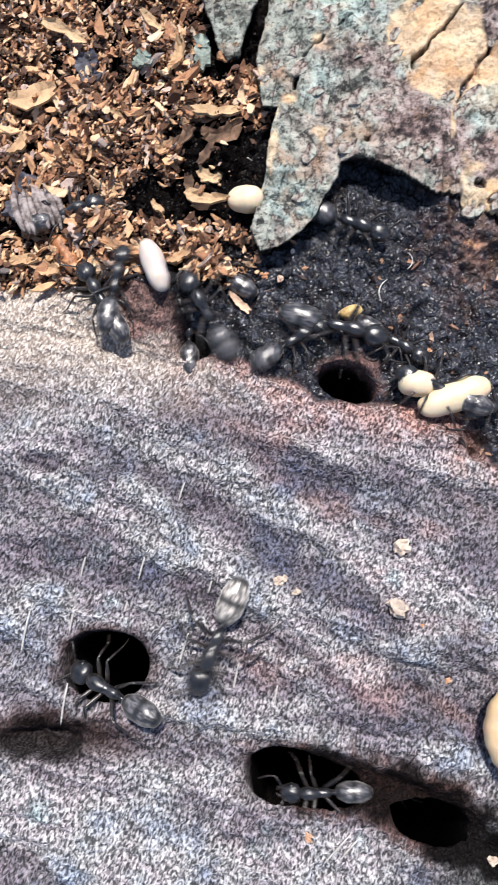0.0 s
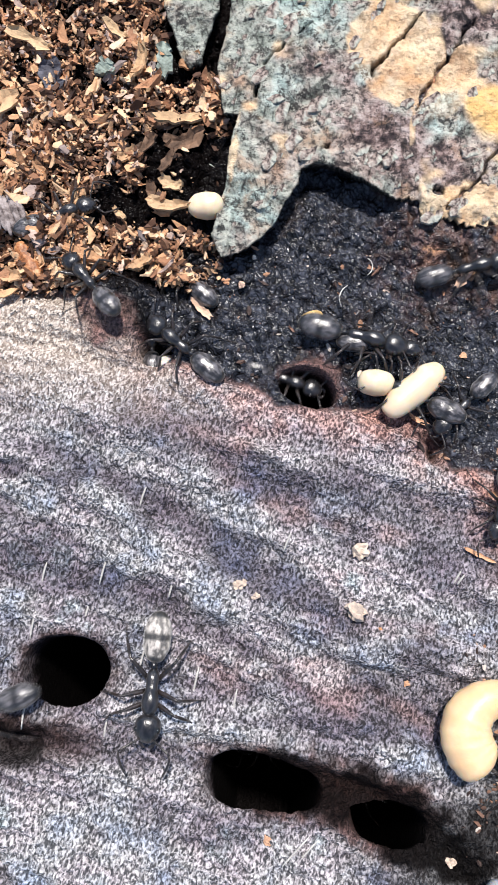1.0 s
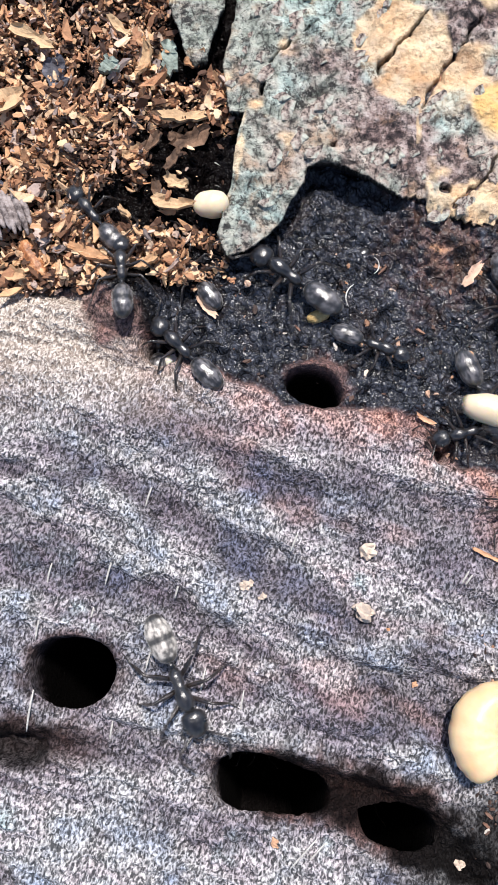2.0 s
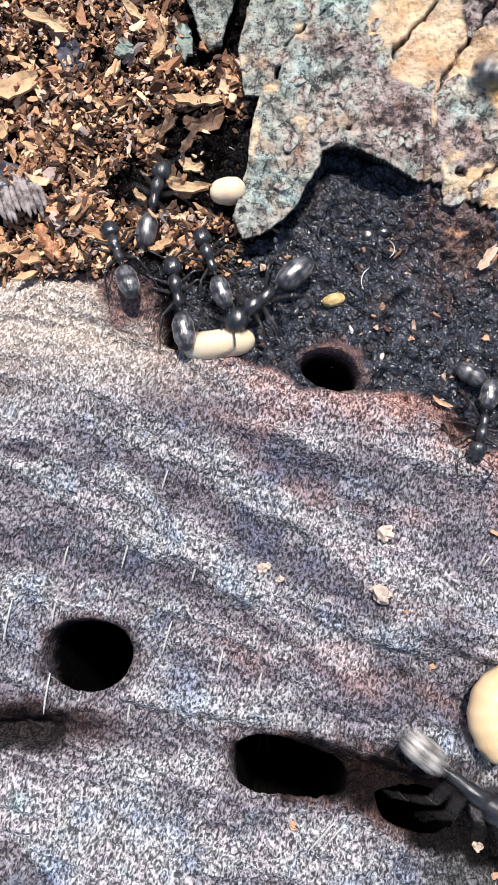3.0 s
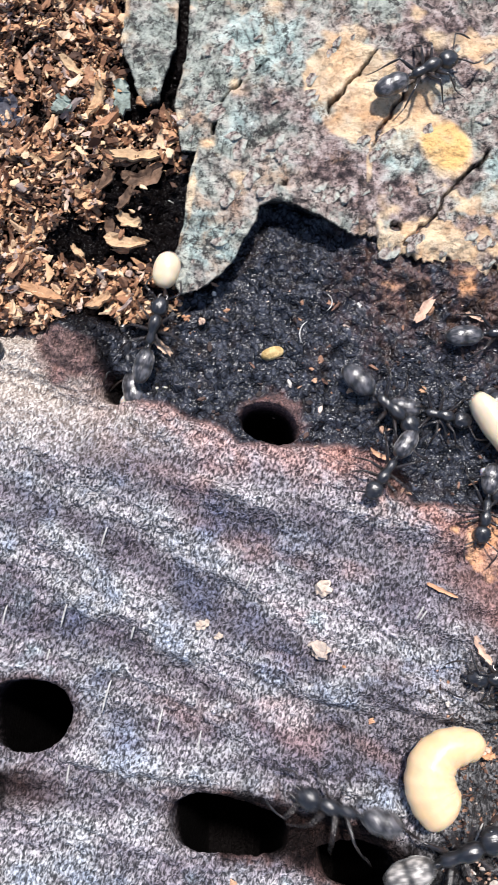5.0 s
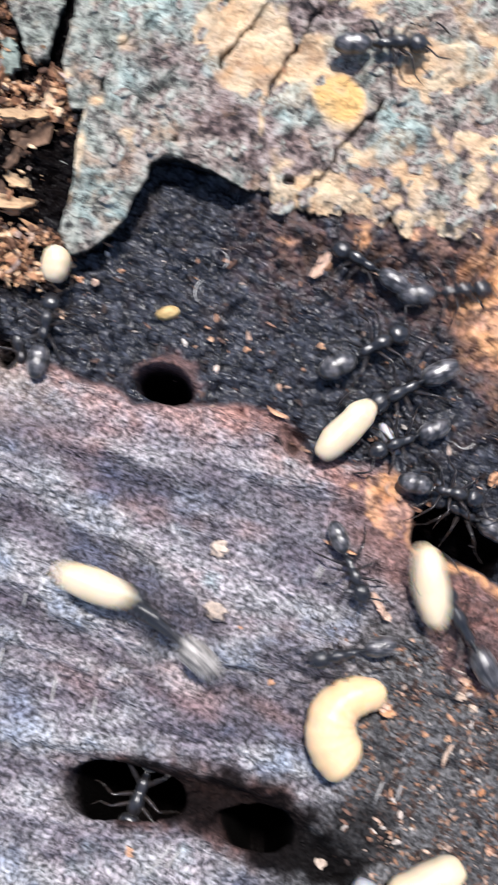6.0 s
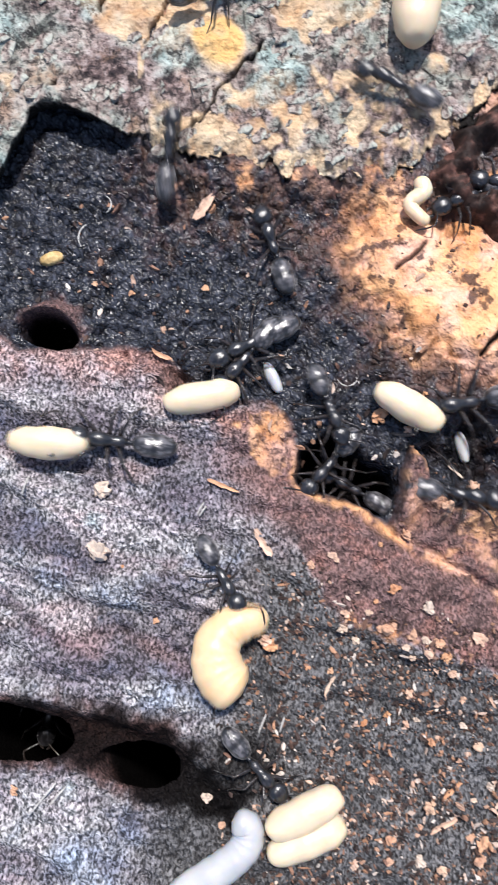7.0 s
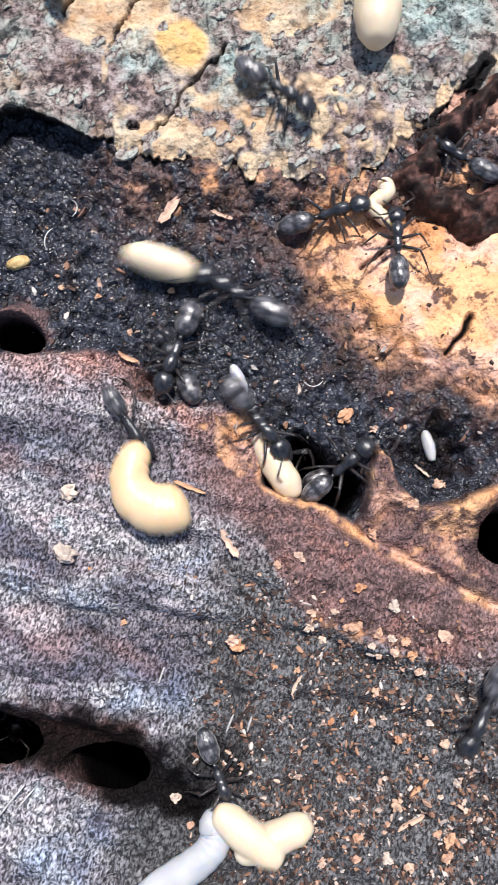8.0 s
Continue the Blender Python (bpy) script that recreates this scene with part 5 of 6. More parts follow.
    "rim_ant": (0.76, [(0.00, 15.5, -2.2, -1.0, 0, -168), (0.50, 14.4, -4.1, -0.8, -0, -210), (0.75, 15.0, -2.9, -0.9, 0, -173), (1.00, 15.7, -1.8, -1.0, 1, -135), (1.60, 16.5, -3.2, -1.1, 0, -173), (2.30, 15.3, -4.1, -1.1, 11, -160), (2.50, 15.7, -4.1, -0.9, -1, -178), (2.70, 15.1, -3.9, -1.0, 6, -170), (3.00, 15.3, -4.8, -0.7, -3, -104), (3.50, 15.4, -3.9, -1.0, 3, -145), (3.70, 14.0, -3.2, -0.8, 3, -74), (4.00, 13.9, -2.9, -1.0, 5, -75), (4.20, 13.5, -3.0, -0.8, -1, -50), (4.75, 13.0, -4.0, -0.4, -5, -96), (5.30, 12.4, -5.1, 0.0, -10, -142), (5.50, 14.7, -5.9, -1.0, -5, -72), (5.60, 15.2, -5.7, -0.8, 5, -121), (5.70, 15.7, -5.5, -0.7, 15, -170), (6.00, 22.4, -5.5, -0.9, -2, -161), (6.25, 25.9, -6.6, -0.8, 0, -88), (6.50, 29.4, -7.7, -0.8, 2, -15), (7.00, 25.7, -8.0, -0.8, 5, -70), (7.25, 24.6, -3.6, -0.9, 2, -23), (7.50, 23.4, 0.7, -1.0, -1, 24), (7.75, 19.8, -1.4, -1.0, -1, 69), (8.00, 16.2, -3.6, -1.0, -1, 114)]),
    "pit_ant": (0.80, [(0.00, 26.9, -10.1, -4.0, 0, 172), (5.30, 24.0, -6.8, -0.8, 0, 170), (5.50, 22.7, -8.3, -0.7, 0, 160), (6.00, 27.3, -11.4, -2.2, 0, 149), (6.17, 27.4, -11.9, -2.2, 0, 207), (6.33, 27.5, -12.4, -2.2, 0, 266), (6.50, 27.6, -12.9, -2.2, -0, 324), (6.75, 26.5, -12.7, -2.2, 0, 275), (7.00, 25.5, -12.5, -2.2, -0, 226), (7.25, 27.7, -13.7, -2.0, -8, 281), (7.50, 29.8, -14.8, -1.8, -17, 337), (8.00, 29.4, -12.8, -1.5, -15, 397)]),
    "pit_ant_b": (0.76, [(0.00, 6.8, 3.0, -1.0, 0, -30), (0.50, 8.7, 3.5, -0.9, 0, -35), (1.00, 9.1, 3.1, -0.8, 0, -5), (1.60, 7.2, 3.2, -1.0, 0, -19), (2.30, 8.4, 2.7, -0.9, 3, -20), (2.50, 8.8, 1.9, -0.9, -1, -40), (2.70, 11.6, 1.3, -0.8, 1, -35), (3.00, 16.6, -1.9, -1.0, 0, -30), (3.25, 17.0, -2.6, -0.9, 0, -89), (3.50, 17.4, -3.3, -0.7, 0, -149), (3.80, 15.1, -1.9, -0.9, 0, -210), (4.00, 14.0, -0.3, -1.0, 0, -251), (4.20, 12.8, 2.3, -0.7, 3, -269), (4.40, 14.3, 1.8, -0.8, 1, -325), (4.60, 15.9, 1.2, -0.9, 0, -380), (5.30, 17.5, -1.9, -0.9, 0, -368), (5.50, 21.3, -5.3, -0.9, 1, -380), (5.60, 22.0, -5.6, -0.8, 2, -334), (5.70, 22.8, -5.9, -0.8, 2, -288), (5.85, 24.1, -7.8, -0.8, 2, -331), (6.00, 25.4, -9.6, -0.9, 2, -375), (6.17, 26.4, -11.3, -1.6, 1, -325), (6.33, 27.3, -12.9, -2.4, 1, -275), (6.50, 28.3, -14.5, -3.2, -0, -225), (7.00, 27.5, -14.4, -3.2, -0, -211), (7.50, 25.8, -13.2, -4.7, 0, -163), (8.00, 25.3, -14.1, -5.2, 0, -163)]),
    "far_ant": (0.85, [(0.00, 33.7, -12.1, -1.5, 0, 2), (2.00, 34.1, -10.7, -1.3, 0, -52), (4.00, 34.6, -9.3, -1.1, 0, -107), (6.00, 35.0, -8.0, -0.9, 0, -161), (6.17, 34.2, -8.1, -0.9, -0, -109), (6.33, 33.4, -8.2, -0.9, -1, -57), (6.50, 32.6, -8.3, -0.9, -1, -5), (7.00, 35.6, -15.4, -0.3, -8, -12), (7.30, 40.3, -19.1, -2.1, 0, -64), (7.60, 41.0, -25.7, -0.0, 0, -101), (8.00, 38.5, -32.0, -0.6, 9, -117)]),
    "arch_ant": (0.80, [(0.00, -1.7, 2.8, -0.8, 2, 34), (0.15, -2.8, 3.1, -0.8, 1, 103), (0.30, -3.8, 3.4, -0.8, 0, 171), (0.50, -4.1, 2.8, -0.7, 0, 192), (0.55, -3.0, 2.3, -0.8, 0, 266), (0.60, -1.8, 1.8, -0.8, 0, 341), (0.70, 1.4, 1.8, -0.8, -4, 400), (1.00, 1.0, 0.5, -2.7, 0, 341), (1.20, 2.6, -0.2, -7.2, 0, 341), (1.50, 3.2, -0.5, -15.2, 0, 341), (8.00, 3.0, 0.7, -15.0, 0, 337)]),
}
BROOD_WAYS = {
    "cocoon_a": ("cocoon", [(0.00, 27.8, -34.4, 0.1, 30), (4.20, 24.7, -33.2, 0.4, 29), (5.30, 20.0, -31.0, 0.7, 35), (5.50, 12.8, -29.4, 1.6, 88), (5.70, 8.1, -23.8, 1.0, 118), (6.00, -1.9, -16.5, 2.1, 160), (6.20, -10.7, -13.7, 1.9, 159), (6.60, -25.5, -10.2, 1.2, 159), (8.00, -24.0, -12.7, 1.3, 158)]),
    "cocoon_b": ("white_pupa", [(0.00, -13.3, 8.4, 2.2, 112), (0.30, -9.8, 7.4, 0.9, 156), (0.50, -8.5, 5.0, 0.7, 146), (0.70, -8.4, 1.9, -0.4, 161), (1.00, -8.2, 1.3, -2.3, 161), (8.00, -7.7, 1.0, -2.2, 157)]),
    "cocoon_c": ("cocoon", [(0.00, -2.5, 14.8, -3.1, -36), (1.20, -2.6, 14.6, -3.1, -35), (2.10, -2.4, 14.3, -2.8, -36), (2.50, -4.2, 9.1, 1.0, -38), (2.70, -5.3, 9.8, 2.0, -45), (3.00, -6.4, 1.6, -0.6, 10), (3.50, -6.8, 1.7, -1.0, 14), (3.70, -5.8, 1.6, -1.0, 16), (4.00, -4.8, 1.5, -0.6, 27), (4.30, -6.0, 2.3, -2.7, 32), (8.00, -6.7, -1.0, -2.0, 29)]),
    "cocoon_d": ("round_cocoon", [(0.00, -6.0, 14.8, 1.1, 1), (2.50, -6.1, 14.8, 1.1, 1), (3.00, -6.0, 14.5, 1.1, 6), (3.50, -6.1, 14.7, 1.1, 12), (4.00, -6.1, 14.5, 1.1, 22), (4.20, -6.0, 14.5, 1.1, 43), (5.30, -5.8, 10.6, 1.4, 77), (5.70, -5.9, 8.9, 1.4, 77), (6.00, -5.7, 9.3, 1.4, 82), (6.50, -5.5, 9.6, 1.4, 82), (8.00, -6.9, 10.0, 1.4, 82)]),
    "cocoon_e": ("round_cocoon", [(0.00, 8.5, -0.6, 0.4, -9), (0.50, 8.5, -0.5, 0.4, -9), (1.00, 8.5, -0.1, 0.4, -9), (1.20, 8.2, -0.1, 0.4, -9), (1.70, 4.8, -0.5, -1.0, -9), (2.10, 3.2, -0.6, -15.0, -9), (8.00, 3.7, 0.4, -14.4, -13)]),
    "cocoon_f": ("cocoon", [(0.00, 11.6, -1.6, 0.2, 22), (0.50, 11.8, -1.3, 0.1, 32), (1.00, 11.6, -0.7, 0.5, 42), (1.20, 11.3, -0.6, 0.7, 42), (1.80, 15.3, -2.0, 0.8, 1), (2.30, 20.7, -2.9, 0.8, -30), (4.20, 22.9, -2.0, 0.8, -51), (5.30, 19.5, 1.1, 0.9, -57), (5.50, 15.9, 2.2, 0.7, -39), (5.70, 15.7, 1.0, 1.0, -26), (6.00, 17.6, -4.7, 1.0, 44), (6.30, 19.0, -6.7, 0.9, 58), (6.50, 19.1, -5.5, 0.8, 58), (6.70, 15.6, -5.0, 0.9, 29), (7.00, 15.5, -6.9, 0.6, 8), (7.10, 16.3, -5.8, 0.7, 3), (7.30, 20.4, -7.1, 0.8, -2), (7.50, 24.2, -6.9, 1.0, -6), (7.70, 24.0, -10.4, 0.7, -43), (8.00, 24.0, -12.4, -1.5, -62)]),
    "cocoon_g": ("cocoon", [(0.00, 27.7, -22.8, 2.0, 77), (4.20, 27.6, -21.2, 2.2, 77), (5.30, 27.2, -19.5, 2.0, 76), (5.70, 26.2, -19.2, 2.1, 81), (6.00, 23.4, -16.9, 2.0, 94), (6.10, 21.3, -14.4, 1.7, 113), (6.30, 18.7, -9.9, 1.6, 123), (6.50, 18.4, -8.0, 1.9, 138), (6.70, 12.5, -7.3, 2.0, 163), (7.00, 3.5, -10.2, 1.3, 174), (7.10, 2.4, -8.6, 1.8, 163), (7.30, -2.3, -8.3, 1.5, 168), (7.70, -10.3, -7.5, 1.2, 167), (8.00, -15.7, -6.9, 1.1, 167)]),
    "cocoon_h": ("cocoon", [(0.00, 37.7, -5.3, 0.9, 2), (6.00, 35.1, -5.5, 0.7, -22), (6.50, 34.8, -6.7, 0.8, -22), (7.00, 31.9, -8.3, 0.8, -33), (7.10, 31.2, -6.9, 1.0, -33), (7.30, 25.9, -5.7, 1.1, -33), (7.50, 23.0, -2.6, 0.9, -23), (7.70, 21.3, 1.3, 1.1, -18), (7.90, 19.3, 4.8, 1.0, -24), (8.00, 15.3, 4.5, 1.0, -21)]),
    "cocoon_i": ("pair_cocoon", [(0.00, 22.1, -38.0, 1.0, 19), (6.50, 22.1, -38.0, 1.0, 23), (7.00, 22.1, -38.1, 1.0, 24), (7.50, 22.2, -38.2, 1.0, 26), (7.75, 21.4, -38.4, 1.1, 20), (8.00, 20.3, -39.6, 1.1, -39)]),
}
LARVA_WAY = [(0.00, 16.4, -27.0, 1.2, 0), (4.00, 16.4, -27.0, 1.2, 0), (5.50, 16.3, -28.0, 1.3, 0), (6.00, 16.7, -27.2, 1.1, 0), (6.50, 16.7, -27.2, 1.1, 0), (6.90, 16.9, -27.0, 1.1, 0), (7.00, 17.1, -26.8, 1.1, 4), (7.10, 17.5, -24.9, 1.4, 42), (7.50, 16.2, -21.3, 1.4, 58), (8.00, 14.1, -14.3, 1.2, 63)]

scatter("wood_frass", 18000, in_heap, (0.06, 0.30), 0.4, FRASS, 1, "heap of torn brown and tan wood frass", "wood frass")
scatter("coarse_frass", 5200, on_heap, (0.13, 0.50), 0.2, COARSE, 4, "curled tan and brown wood shreds on the heap", "wood frass", curl=0.5)
scatter("grit", 5200, on_slab, (0.045, 0.19), 0.6, GRIT, 2, "fine brown and pale grit strewn on the wood", "grit")
scatter("char_grit", 500, on_char, (0.06, 0.26), 0.5, GRIT, 3, "sparse small grit on the charred floor", "grit")

# large chips on the heap: x, y, length, width, curl, turn
for k, (x, y, length, width, curl, turn) in enumerate((
        (-25.0, 24.0, 4.6, 2.4, 0.5, 15), (-17.6, 22.5, 2.4, 0.8, 0.2, -40), (-20.6, 17.9, 2.2, 1.0, 0.3, -60), (-12.4, 28.0, 4.0, 1.2, 0.9, 80),
        (-8.2, 28.4, 2.4, 1.3, 0.6, 40), (-9.2, 17.0, 2.6, 1.4, 0.3, -30), (-9.3, 14.9, 4.4, 1.5, 0.6, -15), (-18.2, 12.5, 2.6, 0.9, 0.2, 30),
        (-16.4, 10.2, 5.2, 1.2, 0.5, -22), (-9.0, 22.9, 4.6, 1.3, 0.4, 8), (-10.2, 11.4, 2.6, 0.8, 0.2, 80), (-22.8, 8.6, 3.6, 1.4, 0.4, -25),
        (-13.0, 19.5, 2.2, 1.5, 0.2, 20), (-11.5, 9.5, 2.4, 1.2, 0.3, 30), (-24.5, 9.0, 3.0, 1.3, 0.3, 5), (-22.5, 30.5, 4.5, 1.4, 0.4, -20),
        (-15.0, 31.5, 3.2, 1.0, 0.4, -35), (-26.0, 19.5, 2.6, 1.1, 0.3, 60), (-17.5, 15.4, 2.0, 0.9, 0.2, 100), (-13.5, 14.0, 1.9, 0.8, 0.2, 130))):
    chip = build_chip("wood_chip", 0.85 * length, 0.8 * width, 0.3, curl, k, CHIP, "pale tan torn wood chip on the frass heap", "wood chip")
    chip.matrix_basis = pose(x * MM, y * MM, (max(height(x, y), -0.4) + 0.95) * MM, random.uniform(-14, 14), random.uniform(-10, 10), turn)
    tagged(chip, group="large chips on the heap")
LEAF = simple_wood("brown_leaf", [(0.3, (0.05, 0.03, 0.02)), (0.5, (0.16, 0.095, 0.06)), (0.7, (0.28, 0.17, 0.11))])
for k, (x, y, length, width, turn) in enumerate(((-8.4, 21.6, 3.6, 1.6, 15), (-10.2, 23.0, 3.2, 1.5, -25), (-11.6, 20.6, 2.6, 1.2, 30), (-9.6, 18.6, 2.2, 0.9, 60), (-7.6, 23.6, 3.0, 1.3, 50), (-11.0, 16.4, 2.2, 0.9, -70))):
    leaf = build_chip("leaf_scrap", length, width, 0.14, 0.5, 80 + k, LEAF, "dull brown leaf scrap in the hollow of the frass", "leaf scrap")
    leaf.matrix_basis = pose(x * MM, y * MM, (height(x, y) + 0.7) * MM, random.uniform(-18, 18), random.uniform(-12, 12), turn)
husk_bm = spindle(1.9, 0.78, 0.62, 24, 18, 0.05, 0, 0.10, 6)
for v in husk_bm.verts:
    ring = math.atan2(v.co.z, v.co.y)
    v.co.y, v.co.z = v.co.y * (1 + 0.07 * math.cos(7 * ring)), v.co.z * (0.75 + 0.05 * math.cos(7 * ring))
husk = part("seed_husk", husk_bm, simple_wood("husk", [(0.3, (0.16, 0.055, 0.022)), (0.5, (0.42, 0.17, 0.07)), (0.7, (0.66, 0.38, 0.2))], 0.32, 1300))
tagged(husk, "shiny brown ribbed bud husk among wood chips", "husk")
husk.matrix_basis = pose(-21.2 * MM, 9.9 * MM, (height(-21.2, 9.9) + 1.35) * MM, 0, 4, -58)
# grey splintered piece of old wood on the heap
SPLINTER = simple_wood("grey_splinter", [(0.32, (0.05, 0.04, 0.042)), (0.48, (0.24, 0.20, 0.19)), (0.66, (0.38, 0.33, 0.32))], 0.7, 1500)
splinter, log_rnd = empty("wood_splinter"), random.Random(31)
for k in range(9):
    off, long = (k - 4) * 0.42 + log_rnd.uniform(-0.1, 0.1), log_rnd.uniform(3.6, 5.4)
    way = curve([(-long / 2 + log_rnd.uniform(-0.5, 0.5), off, 0), (0, off + log_rnd.uniform(-0.15, 0.15), log_rnd.uniform(0.0, 0.3)), (long / 2 + log_rnd.uniform(-0.6, 0.6), off * 0.8, -0.1)], 9)
    part("strand", tube(bmesh.new(), way, [0.1, 0.24, 0.3, 0.32, 0.32, 0.3, 0.28, 0.2, 0.08], 7, 0.8), SPLINTER, splinter)
tagged(splinter, "grey weathered splintered wood piece on the frass heap", "wood splinter")
splinter.matrix_basis = pose(-23.7 * MM, 13.8 * MM, (height(-23.7, 13.8) + 2.1) * MM, 6, 5, 112)
for x, y, length, turn in ((-20.3, 27.2, 3.6, -70), (-25.2, 14.6, 4.2, 75)):
    flake = build_chip("bark_flake", length, 2.0, 0.5, 0.3, int(length * 10), simple_wood("grey_flake", [(0.3, (0.03, 0.035, 0.05)), (0.6, (0.14, 0.14, 0.17))]), "dark blue-grey bark flake on the heap", "bark flake")
    flake.matrix_basis = pose(x * MM, y * MM, (height(x, y) + 1.0) * MM, 5, 8, turn)
for x, y, size, turn in ((-10.4, 28.6, 3.4, 85), (-15.6, 27.6, 1.6, 70)):
    flake = build_chip("lichen_flake", size, 1.5, 0.4, 0.2, int(size * 11), simple_wood("lichen_green", [(0.3, (0.10, 0.13, 0.11)), (0.6, (0.34, 0.40, 0.35))]), "grey-green lichened bark flake on the heap", "bark flake")
    flake.matrix_basis = pose(x * MM, y * MM, (height(x, y) + 1.1) * MM, 0, 0, turn)

# crumbs on the slab and the floor: x, y, size, stretch, turn
for k, (x, y, size, stretch, turn) in enumerate((
        (7.1, -18.7, 1.35, 1.1, 20), (7.3, -13.9, 1.1, 1.1, 60), (-2.1, -16.8, 0.7, 1.4, 10), (-0.9, -17.7, 0.5, 1.9, -15), (0.5, -36.2, 0.5, 1.6, -60),
        (11.3, -24.2, 0.34, 1.5, 80), (14.9, -37.6, 0.6, 1.1, 0), (23.6, -20.4, 0.5, 1.2, 40), (32.3, -23.9, 0.8, 1.3, 10), (25.7, -25.3, 0.62, 1.2, 0),
        (33.9, -29.0, 0.5, 1.2, 30), (34.6, -30.9, 0.42, 1.3, 20), (30.5, -30.3, 0.55, 1.3, 60), (19.8, -26.0, 0.7, 1.4, 30), (28.9, -31.9, 0.4, 1.4, 80),
        (36.0, -26.4, 0.75, 1.3, -50), (31.6, -38.8, 0.7, 1.5, 70), (27.5, -36.7, 0.5, 1.6, -40), (28.3, -40.6, 0.62, 1.5, 10), (30.5, -42.2, 0.7, 1.1, 0),
        (35.4, -41.3, 0.8, 1.4, -30), (15.9, -39.5, 0.5, 1.2, 0), (26.8, -26.3, 0.5, 1.4, 90), (30.4, -26.8, 0.45, 1.1, 0), (33.0, -26.6, 0.6, 1.2, 0),
        (28.4, -23.3, 0.3, 1.2, 0), (21.9, -10.0, 0.35, 1.5, 45), (29.0, -19.0, 0.3, 1.3, 30), (9.0, -19.9, 0.22, 1.1, 0), (29.8, -8.6, 1.0, 1.2, 60), (37.0, -14.6, 0.65, 1.3, 10),
        (6.8, 3.4, 0.40, 1.0, 0), (9.8, 2.6, 0.36, 1.3, 20), (16.0, 2.7, 0.45, 1.0, 0), (-2.9, 8.6, 0.55, 1.0, 70), (-4.2, 8.8, 0.42, 1.8, -10),
        (25.2, -19.7, 0.5, 1.2, 0), (29.7, -22.4, 0.6, 1.4, 20), (31.0, -25.9, 0.6, 0.9, 80), (29.0, -25.4, 0.95, 1.3, 10), (34.6, -32.9, 0.42, 1.2, 0), (30.2, -32.6, 0.45, 1.2, 70),
        (31.1, -32.4, 0.38, 1.1, 0), (32.1, -34.0, 0.42, 1.0, 0), (35.6, -34.4, 0.55, 1.3, 0), (36.3, -37.4, 0.5, 1.5, -40), (28.3, -42.1, 0.5, 1.3, 0), (32.1, -42.9, 0.6, 1.1, 0),
        (35.0, -38.3, 0.32, 1.1, 0), (30.8, -40.0, 0.32, 1.0, 0), (33.4, -27.6, 0.6, 1.1, 0), (32.0, -26.4, 0.5, 1.0, 0), (27.1, -32.4, 0.4, 1.3, 30), (22.9, -28.1, 0.35, 1.2, 0),
        (24.7, -28.4, 0.35, 1.4, 50), (25.7, -42.4, 0.5, 1.8, 80), (35.1, -42.6, 0.7, 1.2, 20), (34.5, -40.8, 0.45, 1.4, 30), (26.0, -24.1, 0.5, 1.3, 0), (27.7, -24.1, 0.4, 1.5, 0), (22.1, -21.0, 0.25, 1, 0), (33.7, -8.2, 0.32, 1, 0), (34.8, -9.7, 0.3, 1.2, 30), (33.6, -7.0, 0.34, 1.4, 50), (32.0, -9.9, 0.5, 1.2, 0),
        (34.4, -16.2, 0.7, 1.5, -5), (31.2, -18.3, 0.6, 1.6, 70), (20.1, -26.4, 0.8, 1.4, 20), (32.0, -27.3, 0.5, 1.2, 0), (30.9, -27.6, 0.4, 1.2, 50), (25.5, -20.0, 0.4, 1.2, 0))):
    crumb = build_crumb(1.12 * size, k, PALE_CRUMB if k in (0, 1, 2, 3, 6, 8, 19, 40, 42, 45) else CRUMB, "pale torn wood crumb lying on the wood", stretch=stretch)
    crumb.matrix_basis = pose(x * MM, y * MM, (height(x, y) + 0.35 * size) * MM, 0, 0, turn)
seed_ob = part("seed", spindle(1.0, 0.55, 0.75, 14, 14, 0, 0, 0.08, 4), simple_wood("seed", [(0.3, (0.55, 0.36, 0.13)), (0.6, (0.70, 0.50, 0.23))], 0.5))
tagged(seed_ob, "small yellow seed on the charred floor", "seed")
seed_ob.matrix_basis = pose(3.2 * MM, 5.8 * MM, (height(3.2, 5.8) + 0.45) * MM, 0, 0, 18)

# slivers: x, y, length, width, turn
for k, (x, y, length, width, turn) in enumerate(((16.9, -13.9, 2.6, 0.35, -22), (19.9, -18.5, 2.4, 0.6, -60), (-6.3, 6.3, 2.4, 0.7, -50), (16.1, 9.5, 2.6, 0.8, 50),
                                                 (36.2, -13.2, 1.6, 0.25, -45), (24.5, -29.5, 1.6, 0.3, 60),
                                                 (32.5, -40.0, 2.2, 0.4, 25), (33.4, -37.6, 1.8, 0.4, 40), (12.2, -2.9, 1.8, 0.4, -30), (20.5, 9.0, 1.8, 0.4, -30))):
    sliver = build_chip("wood_sliver", length, width, 0.12, 0.2, 60 + k, CRUMB, "thin pale wood sliver on dark wood", "wood sliver")
    sliver.matrix_basis = pose(x * MM, y * MM, (height(x, y) + 0.12) * MM, 0, 0, turn)

